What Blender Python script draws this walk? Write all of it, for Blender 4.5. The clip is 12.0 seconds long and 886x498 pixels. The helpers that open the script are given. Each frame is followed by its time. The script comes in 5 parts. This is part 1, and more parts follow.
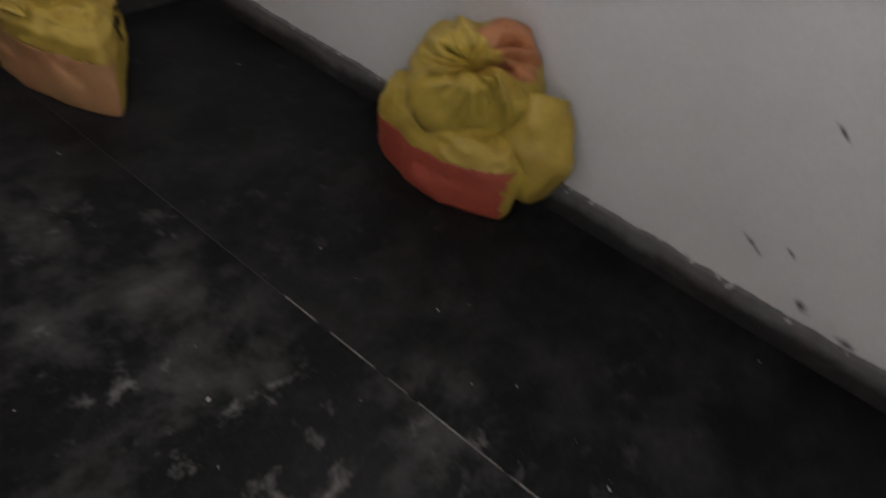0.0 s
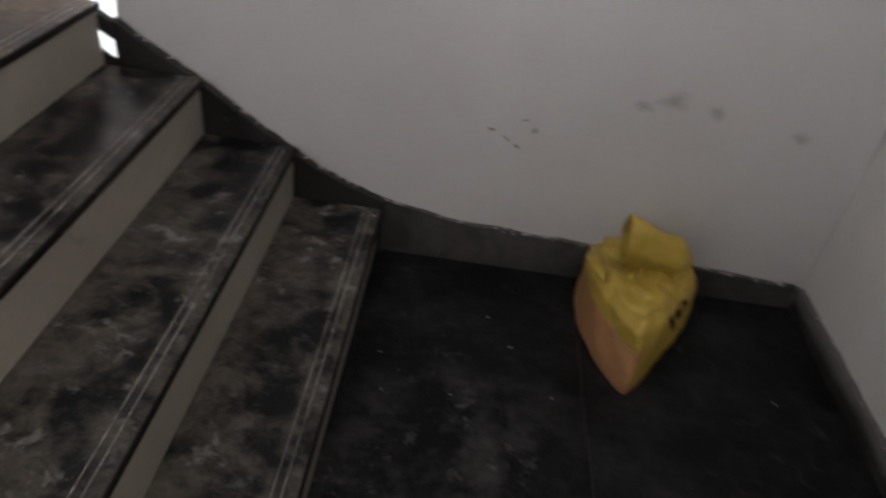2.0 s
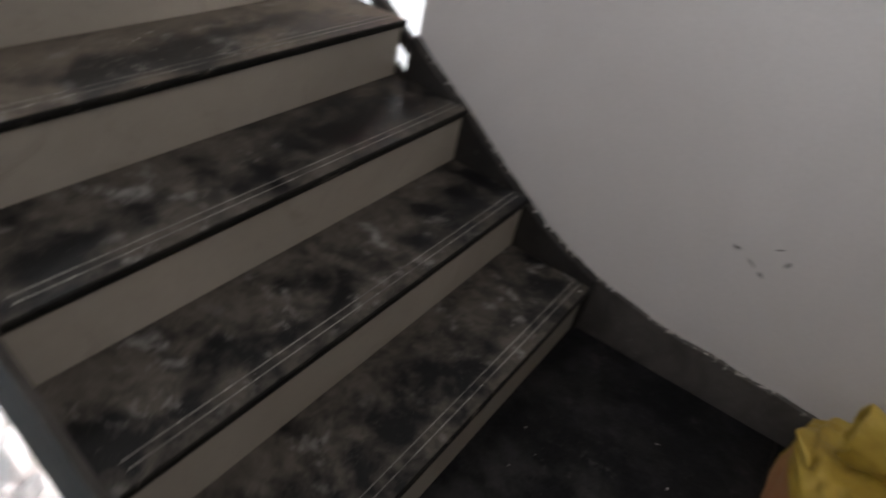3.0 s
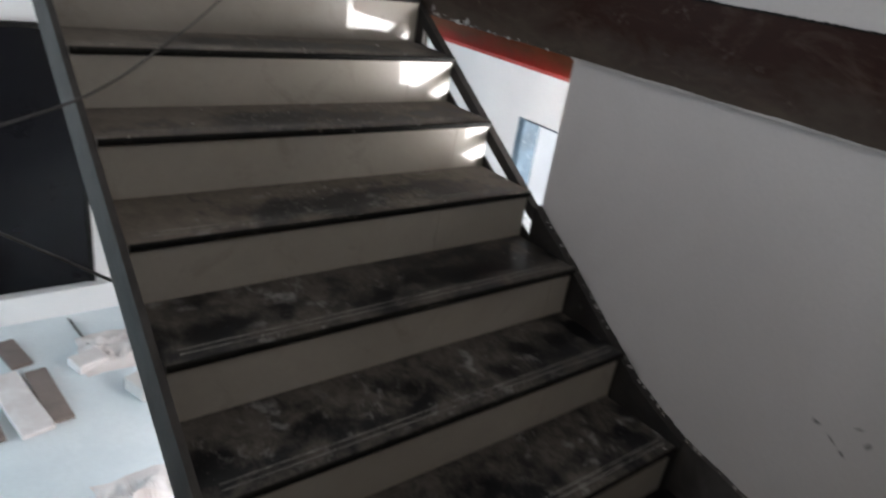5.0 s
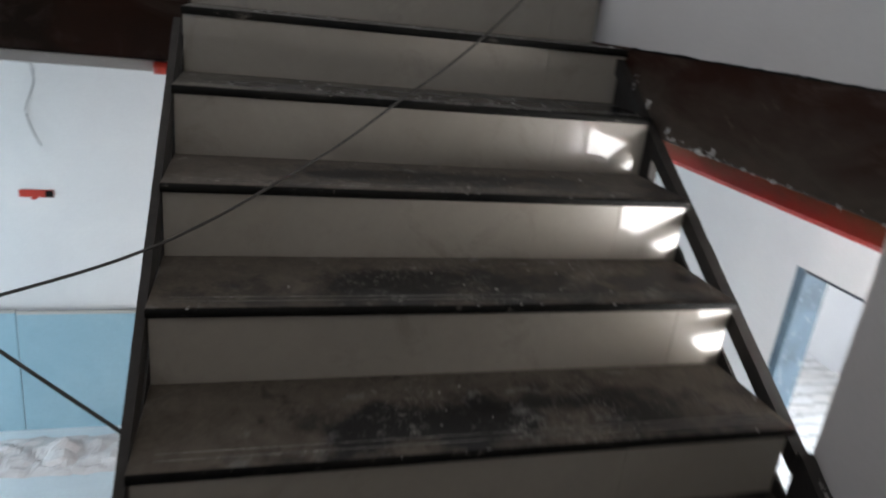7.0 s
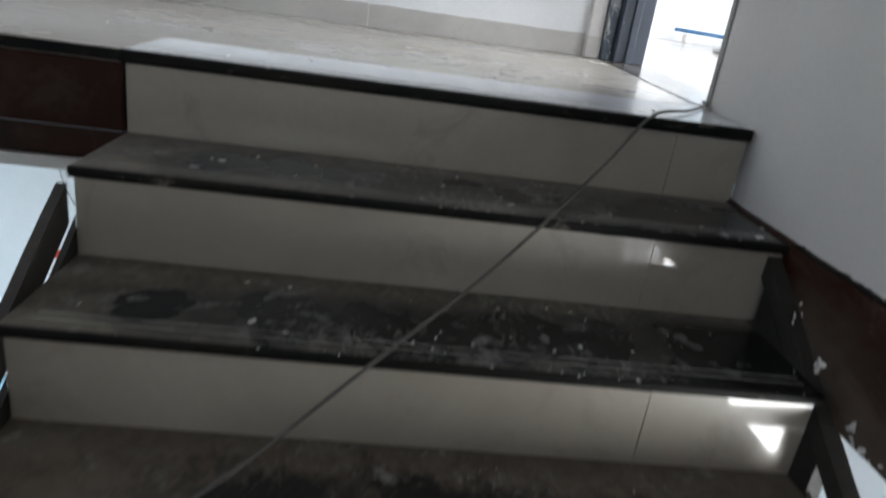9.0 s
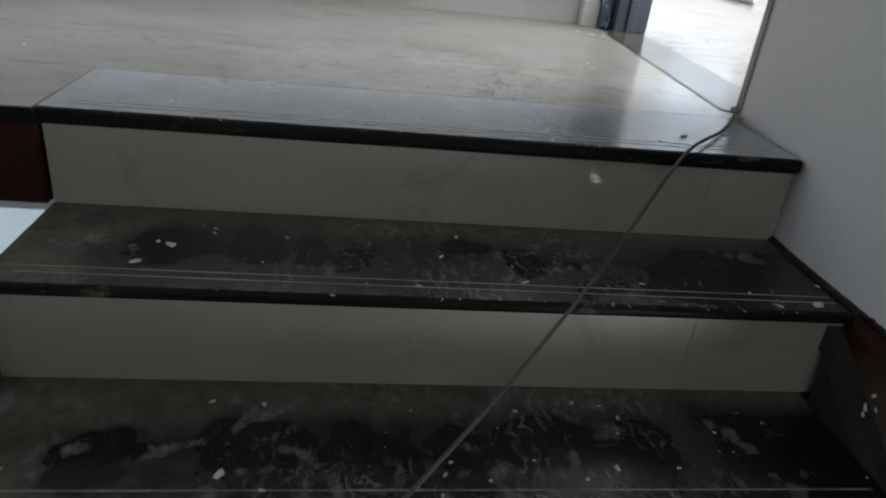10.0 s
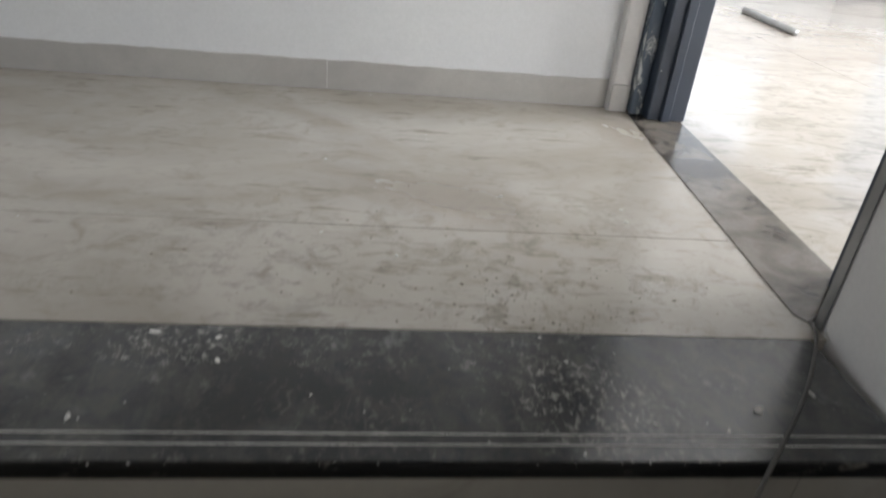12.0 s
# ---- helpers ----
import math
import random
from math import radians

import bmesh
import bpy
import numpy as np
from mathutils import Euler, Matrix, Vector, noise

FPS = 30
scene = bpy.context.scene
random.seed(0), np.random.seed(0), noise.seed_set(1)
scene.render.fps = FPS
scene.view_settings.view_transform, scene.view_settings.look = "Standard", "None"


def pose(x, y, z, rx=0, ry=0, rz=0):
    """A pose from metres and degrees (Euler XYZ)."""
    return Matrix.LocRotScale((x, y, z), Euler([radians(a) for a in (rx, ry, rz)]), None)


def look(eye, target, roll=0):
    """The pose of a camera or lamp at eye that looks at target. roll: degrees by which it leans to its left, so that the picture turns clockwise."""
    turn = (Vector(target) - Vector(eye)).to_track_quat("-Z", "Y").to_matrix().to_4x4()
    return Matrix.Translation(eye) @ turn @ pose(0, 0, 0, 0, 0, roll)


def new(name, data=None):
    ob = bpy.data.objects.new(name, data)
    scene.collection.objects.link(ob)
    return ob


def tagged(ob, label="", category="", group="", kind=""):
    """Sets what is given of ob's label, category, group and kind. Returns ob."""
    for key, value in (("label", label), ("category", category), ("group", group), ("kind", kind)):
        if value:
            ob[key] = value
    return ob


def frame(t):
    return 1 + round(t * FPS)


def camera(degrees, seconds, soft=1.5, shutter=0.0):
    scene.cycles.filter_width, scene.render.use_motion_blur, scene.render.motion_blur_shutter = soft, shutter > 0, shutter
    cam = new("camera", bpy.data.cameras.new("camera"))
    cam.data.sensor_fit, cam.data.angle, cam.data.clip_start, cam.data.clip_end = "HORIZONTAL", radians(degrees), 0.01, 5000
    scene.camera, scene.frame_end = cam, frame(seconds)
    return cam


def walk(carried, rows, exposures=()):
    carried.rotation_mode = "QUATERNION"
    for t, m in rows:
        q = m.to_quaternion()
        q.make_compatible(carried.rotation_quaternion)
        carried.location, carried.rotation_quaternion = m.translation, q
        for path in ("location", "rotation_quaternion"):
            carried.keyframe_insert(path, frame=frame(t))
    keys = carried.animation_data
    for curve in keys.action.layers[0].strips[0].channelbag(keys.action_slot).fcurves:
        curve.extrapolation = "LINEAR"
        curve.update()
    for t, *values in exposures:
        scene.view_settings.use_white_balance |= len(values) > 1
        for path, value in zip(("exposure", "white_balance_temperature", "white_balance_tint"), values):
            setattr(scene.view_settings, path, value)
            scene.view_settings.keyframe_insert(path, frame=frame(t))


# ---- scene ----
cam = camera(66.3, 12.0, soft=2.0, shutter=0.6)
PATH = [
    (0, (-2.031, 0.057, 1.157), (-1.309, -1.226, -0.197), 13.4),
    (0.5, (-1.973, -0.008, 1.24), (-0.969, -1.135, -0.073), 11.2),
    (1, (-1.946, -0.133, 1.285), (-0.633, -0.864, -0.034), 10.4),
    (1.5, (-1.929, -0.155, 1.364), (-0.4, -0.618, 0.162), 10.4),
    (2, (-1.81, -0.204, 1.386), (-0.197, -0.208, 0.203), 8.3),
    (2.5, (-1.688, -0.254, 1.384), (-0.112, 0.064, 0.194), 10.1),
    (3, (-1.684, -0.346, 1.381), (-0.239, 0.399, 0.217), 13.3),
    (3.2, (-1.693, -0.401, 1.394), (-0.349, 0.452, 0.183), 13.9),
    (4.8, (-1.772, -0.751, 1.487), (-0.514, 0.54, 0.62), 9.8),
    (5, (-1.735, -0.762, 1.499), (-0.547, 0.617, 0.672), 9.2),
    (5.5, (-1.629, -0.719, 1.51), (-0.624, 0.817, 0.717), 7.3),
    (6, (-1.499, -0.588, 1.508), (-0.59, 1.013, 0.729), 5.8),
    (6.5, (-1.33, -0.393, 1.52), (-0.499, 1.273, 0.789), 6.1),
    (7, (-1.151, -0.203, 1.514), (-0.62, 1.604, 0.842), 6.3),
    (7.2, (-1.087, -0.089, 1.529), (-0.624, 1.738, 0.86), 8.6),
    (8.8, (-0.837, 0.617, 1.748), (-0.585, 2.473, 1.045), 6.9),
    (9, (-0.807, 0.68, 1.827), (-0.592, 2.536, 1.114), 8.3),
    (9.5, (-0.793, 0.833, 1.879), (-0.583, 2.69, 1.167), 7.2),
    (10, (-0.83, 1.006, 1.981), (-0.553, 2.776, 1.093), 6.7),
    (10.5, (-0.829, 1.168, 2.0), (-0.587, 2.895, 1.019), 7.3),
    (11, (-0.792, 1.295, 2.15), (-0.557, 3.026, 1.176), 8.0),
    (11.5, (-0.79, 1.431, 2.212), (-0.569, 3.169, 1.248), 6.5),
    (12, (-0.779, 1.543, 2.298), (-0.541, 3.281, 1.337), 6.0),
]
EXPO = [(0.0, 1.2, 6650, 13), (1.0, 1.1, 6550, 12), (2.0, 1.0, 6650, 13), (3.0, 0.97, 6700, 13), (5.0, 0.42, 6450, 11), (6.0, 0.47, 6450, 11), (6.6, 0.45, 6450, 11), (7.2, -0.02, 6350, 11), (8.8, 0.2, 6100, 7), (9.5, 0.0, 6100, 6), (10.0, -0.2, 6100, 6), (10.5, 0.28, 6100, 6), (11.0, 0.05, 6000, 4), (11.5, -0.06, 6100, 4), (12.0, -0.16, 6500, 8)]
walk(cam, [(t, look(e, g, r)) for t, e, g, r in PATH], EXPO)

# ---- sizes of the place ----
RISE, GO, WIDE, STEPS = 0.18, 0.2725, 1.36, 9
TOP = RISE * STEPS
Y_TOP = GO * (STEPS - 1)
LOW = -1.44
WALL_R = 0.045
Y_BACK = -1.415
PIER_Y = 0.80
Y_FAR_UP, Y_FAR_LOW = 3.885, 4.28
Y_ROOM = 9.0

# ---- world and light ----
world = bpy.data.worlds.new("sky")
scene.world = world
world.use_nodes = True
wn = world.node_tree
sky = wn.nodes.new("ShaderNodeTexSky")
sky.sky_type, sky.sun_disc = "NISHITA", False
sky.sun_elevation, sky.sun_rotation = radians(50), radians(60)
wn.nodes["Background"].inputs[1].default_value = 0.12
wn.links.new(sky.outputs[0], wn.nodes["Background"].inputs[0])
sun = new("sun", bpy.data.lights.new("sun", "SUN"))
sun.data.energy, sun.data.angle, sun.data.color = 2.0, radians(0.5), (1, 0.95, 0.88)
sun.matrix_world = look((8, 5, 12), (0, 0, 0))


def window_light(name, place, target, w, h, power, color=(0.86, 0.93, 1.0)):
    lamp = bpy.data.lights.new(name, "AREA")
    lamp.shape, lamp.size, lamp.size_y, lamp.energy, lamp.color = "RECTANGLE", w, h, power, color
    ob = new(name, lamp)
    ob.matrix_world = look(place, target)
    return ob


# Hall, upper, landing, passage and low-room windows are assumed; none is in view.
window_light("window_light_hall", (-5.2, 3.3, -0.1), (0, 3.3, -0.3), 1.8, 2.2, 65, (0.74, 0.91, 1.0))
# weak fill added from the left
window_light("fill_light_upper", (-5.2, 1.9, 3.0), (0, 1.2, 1.4), 3.6, 2.2, 1.2, (1.0, 0.965, 0.92))
window_light("window_light_stair", (-1.40, -1.36, 2.95), (-0.8, 3.9, 2.7), 1.35, 1.8, 12, (1.0, 0.925, 0.83))
# fill added to brighten the upper floor, with no source known there
window_light("fill_light_landing", (-5.1, 2.9, 2.9), (0, 2.6, 2.2), 1.4, 2.0, 23, (1.0, 0.98, 0.96))
window_light("window_light_room", (4.2, 3.6, 2.9), (0.5, 4.0, 1.9), 3.2, 1.9, 560, (0.97, 0.98, 1.0))
window_light("window_light_room_end", (1.75, 8.96, 3.15), (1.75, 0, 1.6), 0.9, 1.2, 4.5, (0.97, 0.98, 1.0))
window_light("window_light_room_end", (3.35, 8.96, 3.15), (3.35, 0, 1.6), 0.9, 1.2, 4.5, (0.97, 0.98, 1.0))
window_light("window_light_low_room", (4.1, 1.6, 0.2), (1.2, 1.6, -0.9), 2.0, 1.8, 150)
window_light("window_light_passage", (1.24, -0.3, 0.35), (0.2, -0.3, 0.35), 1.6, 1.3, 150, (1.0, 0.97, 0.94))


# ---- materials ----
def nodes_of(name):
    m = bpy.data.materials.new(name)
    m.use_nodes = True
    return m, m.node_tree.nodes, m.node_tree.links, m.node_tree.nodes["Principled BSDF"]


def mix_rgb(n, l, fac, a, b):
    x = n.new("ShaderNodeMix")
    x.data_type = "RGBA"
    for sock, v in ((x.inputs[0], fac), (x.inputs[6], a), (x.inputs[7], b)):
        if isinstance(v, (tuple, list)):
            sock.default_value = (*v[:3], 1)
        elif isinstance(v, (int, float)):
            sock.default_value = v
        else:
            l.new(v, sock)
    return x.outputs[2]


def noise_of(n, l, scale, detail=6, rough=0.6, stretch=(1, 1, 1), distort=0.0, space="Object"):
    tc = n.new("ShaderNodeTexCoord")
    geo = n.new("ShaderNodeNewGeometry")
    mp = n.new("ShaderNodeMapping")
    mp.inputs[3].default_value = stretch
    l.new(geo.outputs["Position"] if space == "World" else tc.outputs[space], mp.inputs[0])
    t = n.new("ShaderNodeTexNoise")
    t.inputs["Scale"].default_value, t.inputs["Detail"].default_value, t.inputs["Roughness"].default_value = scale, detail, rough
    t.inputs["Distortion"].default_value = distort
    l.new(mp.outputs[0], t.inputs[0])
    return t.outputs[0]


def ramp(n, l, v, lo, hi, a=0.0, b=1.0):
    r = n.new("ShaderNodeMapRange")
    r.inputs[1].default_value, r.inputs[2].default_value, r.inputs[3].default_value, r.inputs[4].default_value = lo, hi, a, b
    l.new(v, r.inputs[0])
    return r.outputs[0]


def bump(n, l, p, h, strength=0.2, dist=0.004):
    b = n.new("ShaderNodeBump")
    b.inputs["Strength"].default_value, b.inputs["Distance"].default_value = strength, dist
    l.new(h, b.inputs["Height"])
    l.new(b.outputs[0], p.inputs["Normal"])


def surface(name, base, other, rough=0.6, scale=3.0, grain=60.0, spots=None, spot_at=(0.62, 0.72), spot_scale=9.0,
            bumps=0.15, metal=0.0, stretch=(1, 1, 1), rough_to=None, contrast=(0.35, 0.65), specular=0.5):
    m, n, l, p = nodes_of(name)
    big = ramp(n, l, noise_of(n, l, scale, 5, 0.6, stretch, 0.4, "World"), *contrast)
    fine = noise_of(n, l, grain, 4, 0.7, (1, 1, 1), 0.0, "World")
    col = mix_rgb(n, l, big, base, other)
    col = mix_rgb(n, l, ramp(n, l, fine, 0.35, 0.7, 0.0, 0.22), col, tuple(c * 0.7 for c in base))
    if spots:
        s = ramp(n, l, noise_of(n, l, spot_scale, 8, 0.7, stretch, 0.8, "World"), *spot_at)
        col = mix_rgb(n, l, s, col, spots)
    l.new(col, p.inputs["Base Color"])
    p.inputs["Metallic"].default_value = metal
    p.inputs["Specular IOR Level"].default_value = specular
    l.new(ramp(n, l, big, 0, 1, rough, rough if rough_to is None else rough_to), p.inputs["Roughness"])
    if bumps:
        bump(n, l, p, fine, bumps)
    return m


WALL = surface("wall_paint", (0.66, 0.635, 0.615), (0.60, 0.575, 0.555), 0.75, 1.3, 90, (0.50, 0.47, 0.45), (0.66, 0.9), 4)
WALL_CLEAN = surface("white_paint", (0.80, 0.80, 0.80), (0.74, 0.74, 0.75), 0.7, 1.6, 90)
DARK = surface("dark_rough_plaster", (0.014, 0.012, 0.0105), (0.032, 0.028, 0.024), 0.7, 8, 60, (0.30, 0.28, 0.26), (0.70, 0.80), 25, 0.5)
EDGE = surface("granite_edge", (0.006, 0.006, 0.006), (0.014, 0.013, 0.011), 0.5, 8, 120, (0.20, 0.18, 0.155), (0.60, 0.76), 34, 0.1, stretch=(0.5, 1, 1), specular=0.1)
RISER = surface("riser_tile", (0.385, 0.350, 0.298), (0.31, 0.278, 0.235), 0.30, 2.0, 60, (0.17, 0.145, 0.12), (0.56, 0.9), 5, 0.0, rough_to=0.40)
for key, v in (("Coat Weight", 0.8), ("Coat Roughness", 0.015), ("Coat IOR", 1.5)):
    RISER.node_tree.nodes["Principled BSDF"].inputs[key].default_value = v
GREY_STONE = surface("grey_stone", (0.055, 0.046, 0.039), (0.17, 0.152, 0.132), 0.14, 7, 120, (0.30, 0.28, 0.25), (0.66, 0.76), 28, 0.1, contrast=(0.40, 0.62))
SKIRT_GREY = surface("grey_skirting", (0.50, 0.48, 0.45), (0.42, 0.40, 0.38), 0.4, 4, 90, (0.62, 0.60, 0.57), (0.66, 0.72), 12)
BROWN = surface("brown_paint", (0.034, 0.011, 0.006), (0.013, 0.006, 0.004), 0.38, 2.0, 60, (0.095, 0.072, 0.056), (0.50, 0.85), 3.2, 0.2, specular=0.22)


def by_height(name, low, high, z0, z1, y_more, rough, specular=0.3):
    """Old paint whose lower or upper band is worn to another colour along an uneven line."""
    m, n, l, p = nodes_of(name)
    geo = n.new("ShaderNodeNewGeometry")
    sep = n.new("ShaderNodeSeparateXYZ")
    l.new(geo.outputs["Position"], sep.inputs[0])
    big = noise_of(n, l, 4.0, 7, 0.66, (1, 0.6, 1.4), 0.5, "World")
    fine = noise_of(n, l, 38.0, 7, 0.72, (1, 0.5, 1), 0.3, "World")

    def add(a, b, k):
        x = n.new("ShaderNodeMath")
        x.operation = "MULTIPLY_ADD"
        l.new(b, x.inputs[0])
        x.inputs[1].default_value = k
        l.new(a, x.inputs[2])
        return x.outputs[0]

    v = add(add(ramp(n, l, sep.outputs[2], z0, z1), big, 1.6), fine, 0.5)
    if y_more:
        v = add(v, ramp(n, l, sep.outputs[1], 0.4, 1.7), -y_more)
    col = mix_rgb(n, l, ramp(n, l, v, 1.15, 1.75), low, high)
    col = mix_rgb(n, l, ramp(n, l, fine, 0.3, 0.75, 0.35, 0.0), col, tuple(c * 0.4 for c in high))
    col = mix_rgb(n, l, ramp(n, l, noise_of(n, l, 17.0, 8, 0.75, (1, 0.7, 1), 0.6, "World"), 0.60, 0.72, 0.0, 0.5), col, (0.19, 0.16, 0.135))
    col = mix_rgb(n, l, ramp(n, l, noise_of(n, l, 7.0, 9, 0.72, (1, 0.45, 1.3), 0.8, "World"), 0.52, 0.66, 0.0, 0.42), col, (0.105, 0.075, 0.058))
    l.new(col, p.inputs["Base Color"])
    p.inputs["Roughness"].default_value, p.inputs["Specular IOR Level"].default_value = rough, specular
    bump(n, l, p, fine, 0.25)
    return m


BEAM = by_height("worn_brown_beam_paint", (0.088, 0.071, 0.057), (0.032, 0.011, 0.0065), 1.18, 1.40, 0.35, 0.42, 0.12)
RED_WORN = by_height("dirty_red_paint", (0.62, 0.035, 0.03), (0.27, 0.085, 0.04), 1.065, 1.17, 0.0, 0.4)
SKIRT_BACK = by_height("mortar_smeared_skirting", (0.012, 0.0115, 0.011), (0.17, 0.16, 0.155), 0.030, 0.080, 0.0, 0.6)
RED = surface("red_paint", (0.55, 0.035, 0.02), (0.42, 0.05, 0.025), 0.35, 4, 60)
BLUE = surface("blue_frame_paint", (0.032, 0.042, 0.062), (0.026, 0.035, 0.052), 0.4, 6, 80, (0.50, 0.51, 0.51), (0.69, 0.74), 26, 0.1)
BLUE_MOTTLED = surface("mottled_blue_frame", (0.13, 0.20, 0.26), (0.07, 0.11, 0.15), 0.4, 9, 60, (0.42, 0.48, 0.50), (0.58, 0.66), 24, 0.2)
BLUE_ROUGH = surface("plaster_smeared_frame", (0.06, 0.085, 0.12), (0.10, 0.12, 0.15), 0.6, 12, 80, (0.62, 0.62, 0.60), (0.51, 0.58), 24, 0.5, stretch=(1, 1, 0.4))
BLACK_DOOR = surface("black_laminate", (0.004, 0.004, 0.006), (0.007, 0.007, 0.009), 0.22, 3, 80, bumps=0.0, specular=0.25)
WHITE_FLOOR = surface("white_dusty_floor", (0.78, 0.84, 0.87), (0.69, 0.76, 0.80), 0.45, 2.0, 40, (0.50, 0.47, 0.46), (0.66, 0.90), 5)
CABLE = surface("cable_rubber", (0.045, 0.042, 0.038), (0.085, 0.080, 0.072), 0.6, 9, 90)
GLASS_SHEET = surface("blue_film_glass", (0.36, 0.53, 0.61), (0.29, 0.46, 0.55), 0.2, 2, 40)
WOOD = surface("raw_wood", (0.42, 0.23, 0.14), (0.32, 0.17, 0.10), 0.6, 6, 60, stretch=(4, 4, 0.4))
BLOCK = surface("brown_block", (0.24, 0.19, 0.17), (0.18, 0.14, 0.125), 0.8, 7, 60)
PALE = surface("plaster_dust", (0.62, 0.60, 0.57), (0.45, 0.43, 0.41), 0.8, 14, 80)
PAPER = surface("crumpled_sheet", (0.82, 0.78, 0.77), (0.66, 0.59, 0.57), 0.7, 6, 60)
SACK = surface("yellow_woven_plastic", (0.54, 0.385, 0.065), (0.40, 0.265, 0.04), 0.45, 10, 260, (0.30, 0.22, 0.06), (0.62, 0.85), 14, 0.3)
SACK_PINK = surface("pink_printed_plastic", (0.50, 0.27, 0.12), (0.42, 0.19, 0.09), 0.45, 10, 260, (0.36, 0.20, 0.10), (0.62, 0.85), 14, 0.3)
SACK_RED = surface("red_printed_plastic", (0.44, 0.085, 0.05), (0.35, 0.06, 0.035), 0.45, 10, 260, (0.46, 0.22, 0.12), (0.62, 0.85), 14, 0.3)
SACK_SALMON = surface("salmon_printed_plastic", (0.52, 0.21, 0.085), (0.42, 0.15, 0.06), 0.45, 10, 260, (0.34, 0.17, 0.06), (0.60, 0.8), 14, 0.3)
SKIRT_DARK = surface("dusty_dark_skirting", (0.036, 0.032, 0.030), (0.085, 0.078, 0.072), 0.6, 7, 70, (0.34, 0.33, 0.32), (0.64, 0.76), 16, 0.4)
GROOVE = surface("dusty_groove", (0.34, 0.325, 0.30), (0.07, 0.067, 0.063), 0.8, 9, 60, (0.45, 0.43, 0.40), (0.55, 0.65), 30, 0.0)
GROOVE_DUSTY = surface("pale_dusty_groove", (0.36, 0.345, 0.32), (0.16, 0.153, 0.143), 0.8, 9, 60)


def smudge(name, colour, most, scale):
    """Grime on paint: thickest in the middle of a spot and broken up towards its rim."""
    m, n, l, p = nodes_of(name)
    rim = n.new("ShaderNodeAttribute")
    rim.attribute_name = "fade"
    broken = n.new("ShaderNodeMath")
    broken.operation = "MULTIPLY_ADD"
    l.new(ramp(n, l, noise_of(n, l, scale, 6, 0.7, (1, 1, 1), 0.5, "World"), 0.3, 0.7, -0.3, 0.3), broken.inputs[0])
    broken.inputs[1].default_value = 1.0
    l.new(rim.outputs["Fac"], broken.inputs[2])
    cut = n.new("ShaderNodeMath")
    cut.operation = "MULTIPLY"
    l.new(ramp(n, l, broken.outputs[0], 0.15, 0.95, 0.0, most), cut.inputs[0])
    l.new(ramp(n, l, rim.outputs["Fac"], 0.0, 0.3), cut.inputs[1])
    l.new(cut.outputs[0], p.inputs["Alpha"])
    p.inputs["Base Color"].default_value, p.inputs["Roughness"].default_value = (*colour, 1), 0.85
    return m


STAIN = smudge("wall_scuff", (0.16, 0.15, 0.14), 0.75, 60)
STAIN_SOFT = smudge("faint_wall_smudge", (0.26, 0.245, 0.235), 0.30, 30)
STRINGER = surface("dusty_stringer_plaster", (0.030, 0.027, 0.024), (0.055, 0.049, 0.044), 0.75, 7, 60, (0.20, 0.185, 0.17), (0.64, 0.8), 18, 0.4)
METAL = surface("grey_metal_bead", (0.30, 0.30, 0.30), (0.22, 0.22, 0.22), 0.4, 9, 80, metal=0.6)
GREEN_BLUE = surface("blue_plastic", (0.03, 0.12, 0.26), (0.02, 0.09, 0.2), 0.4, 9, 80)


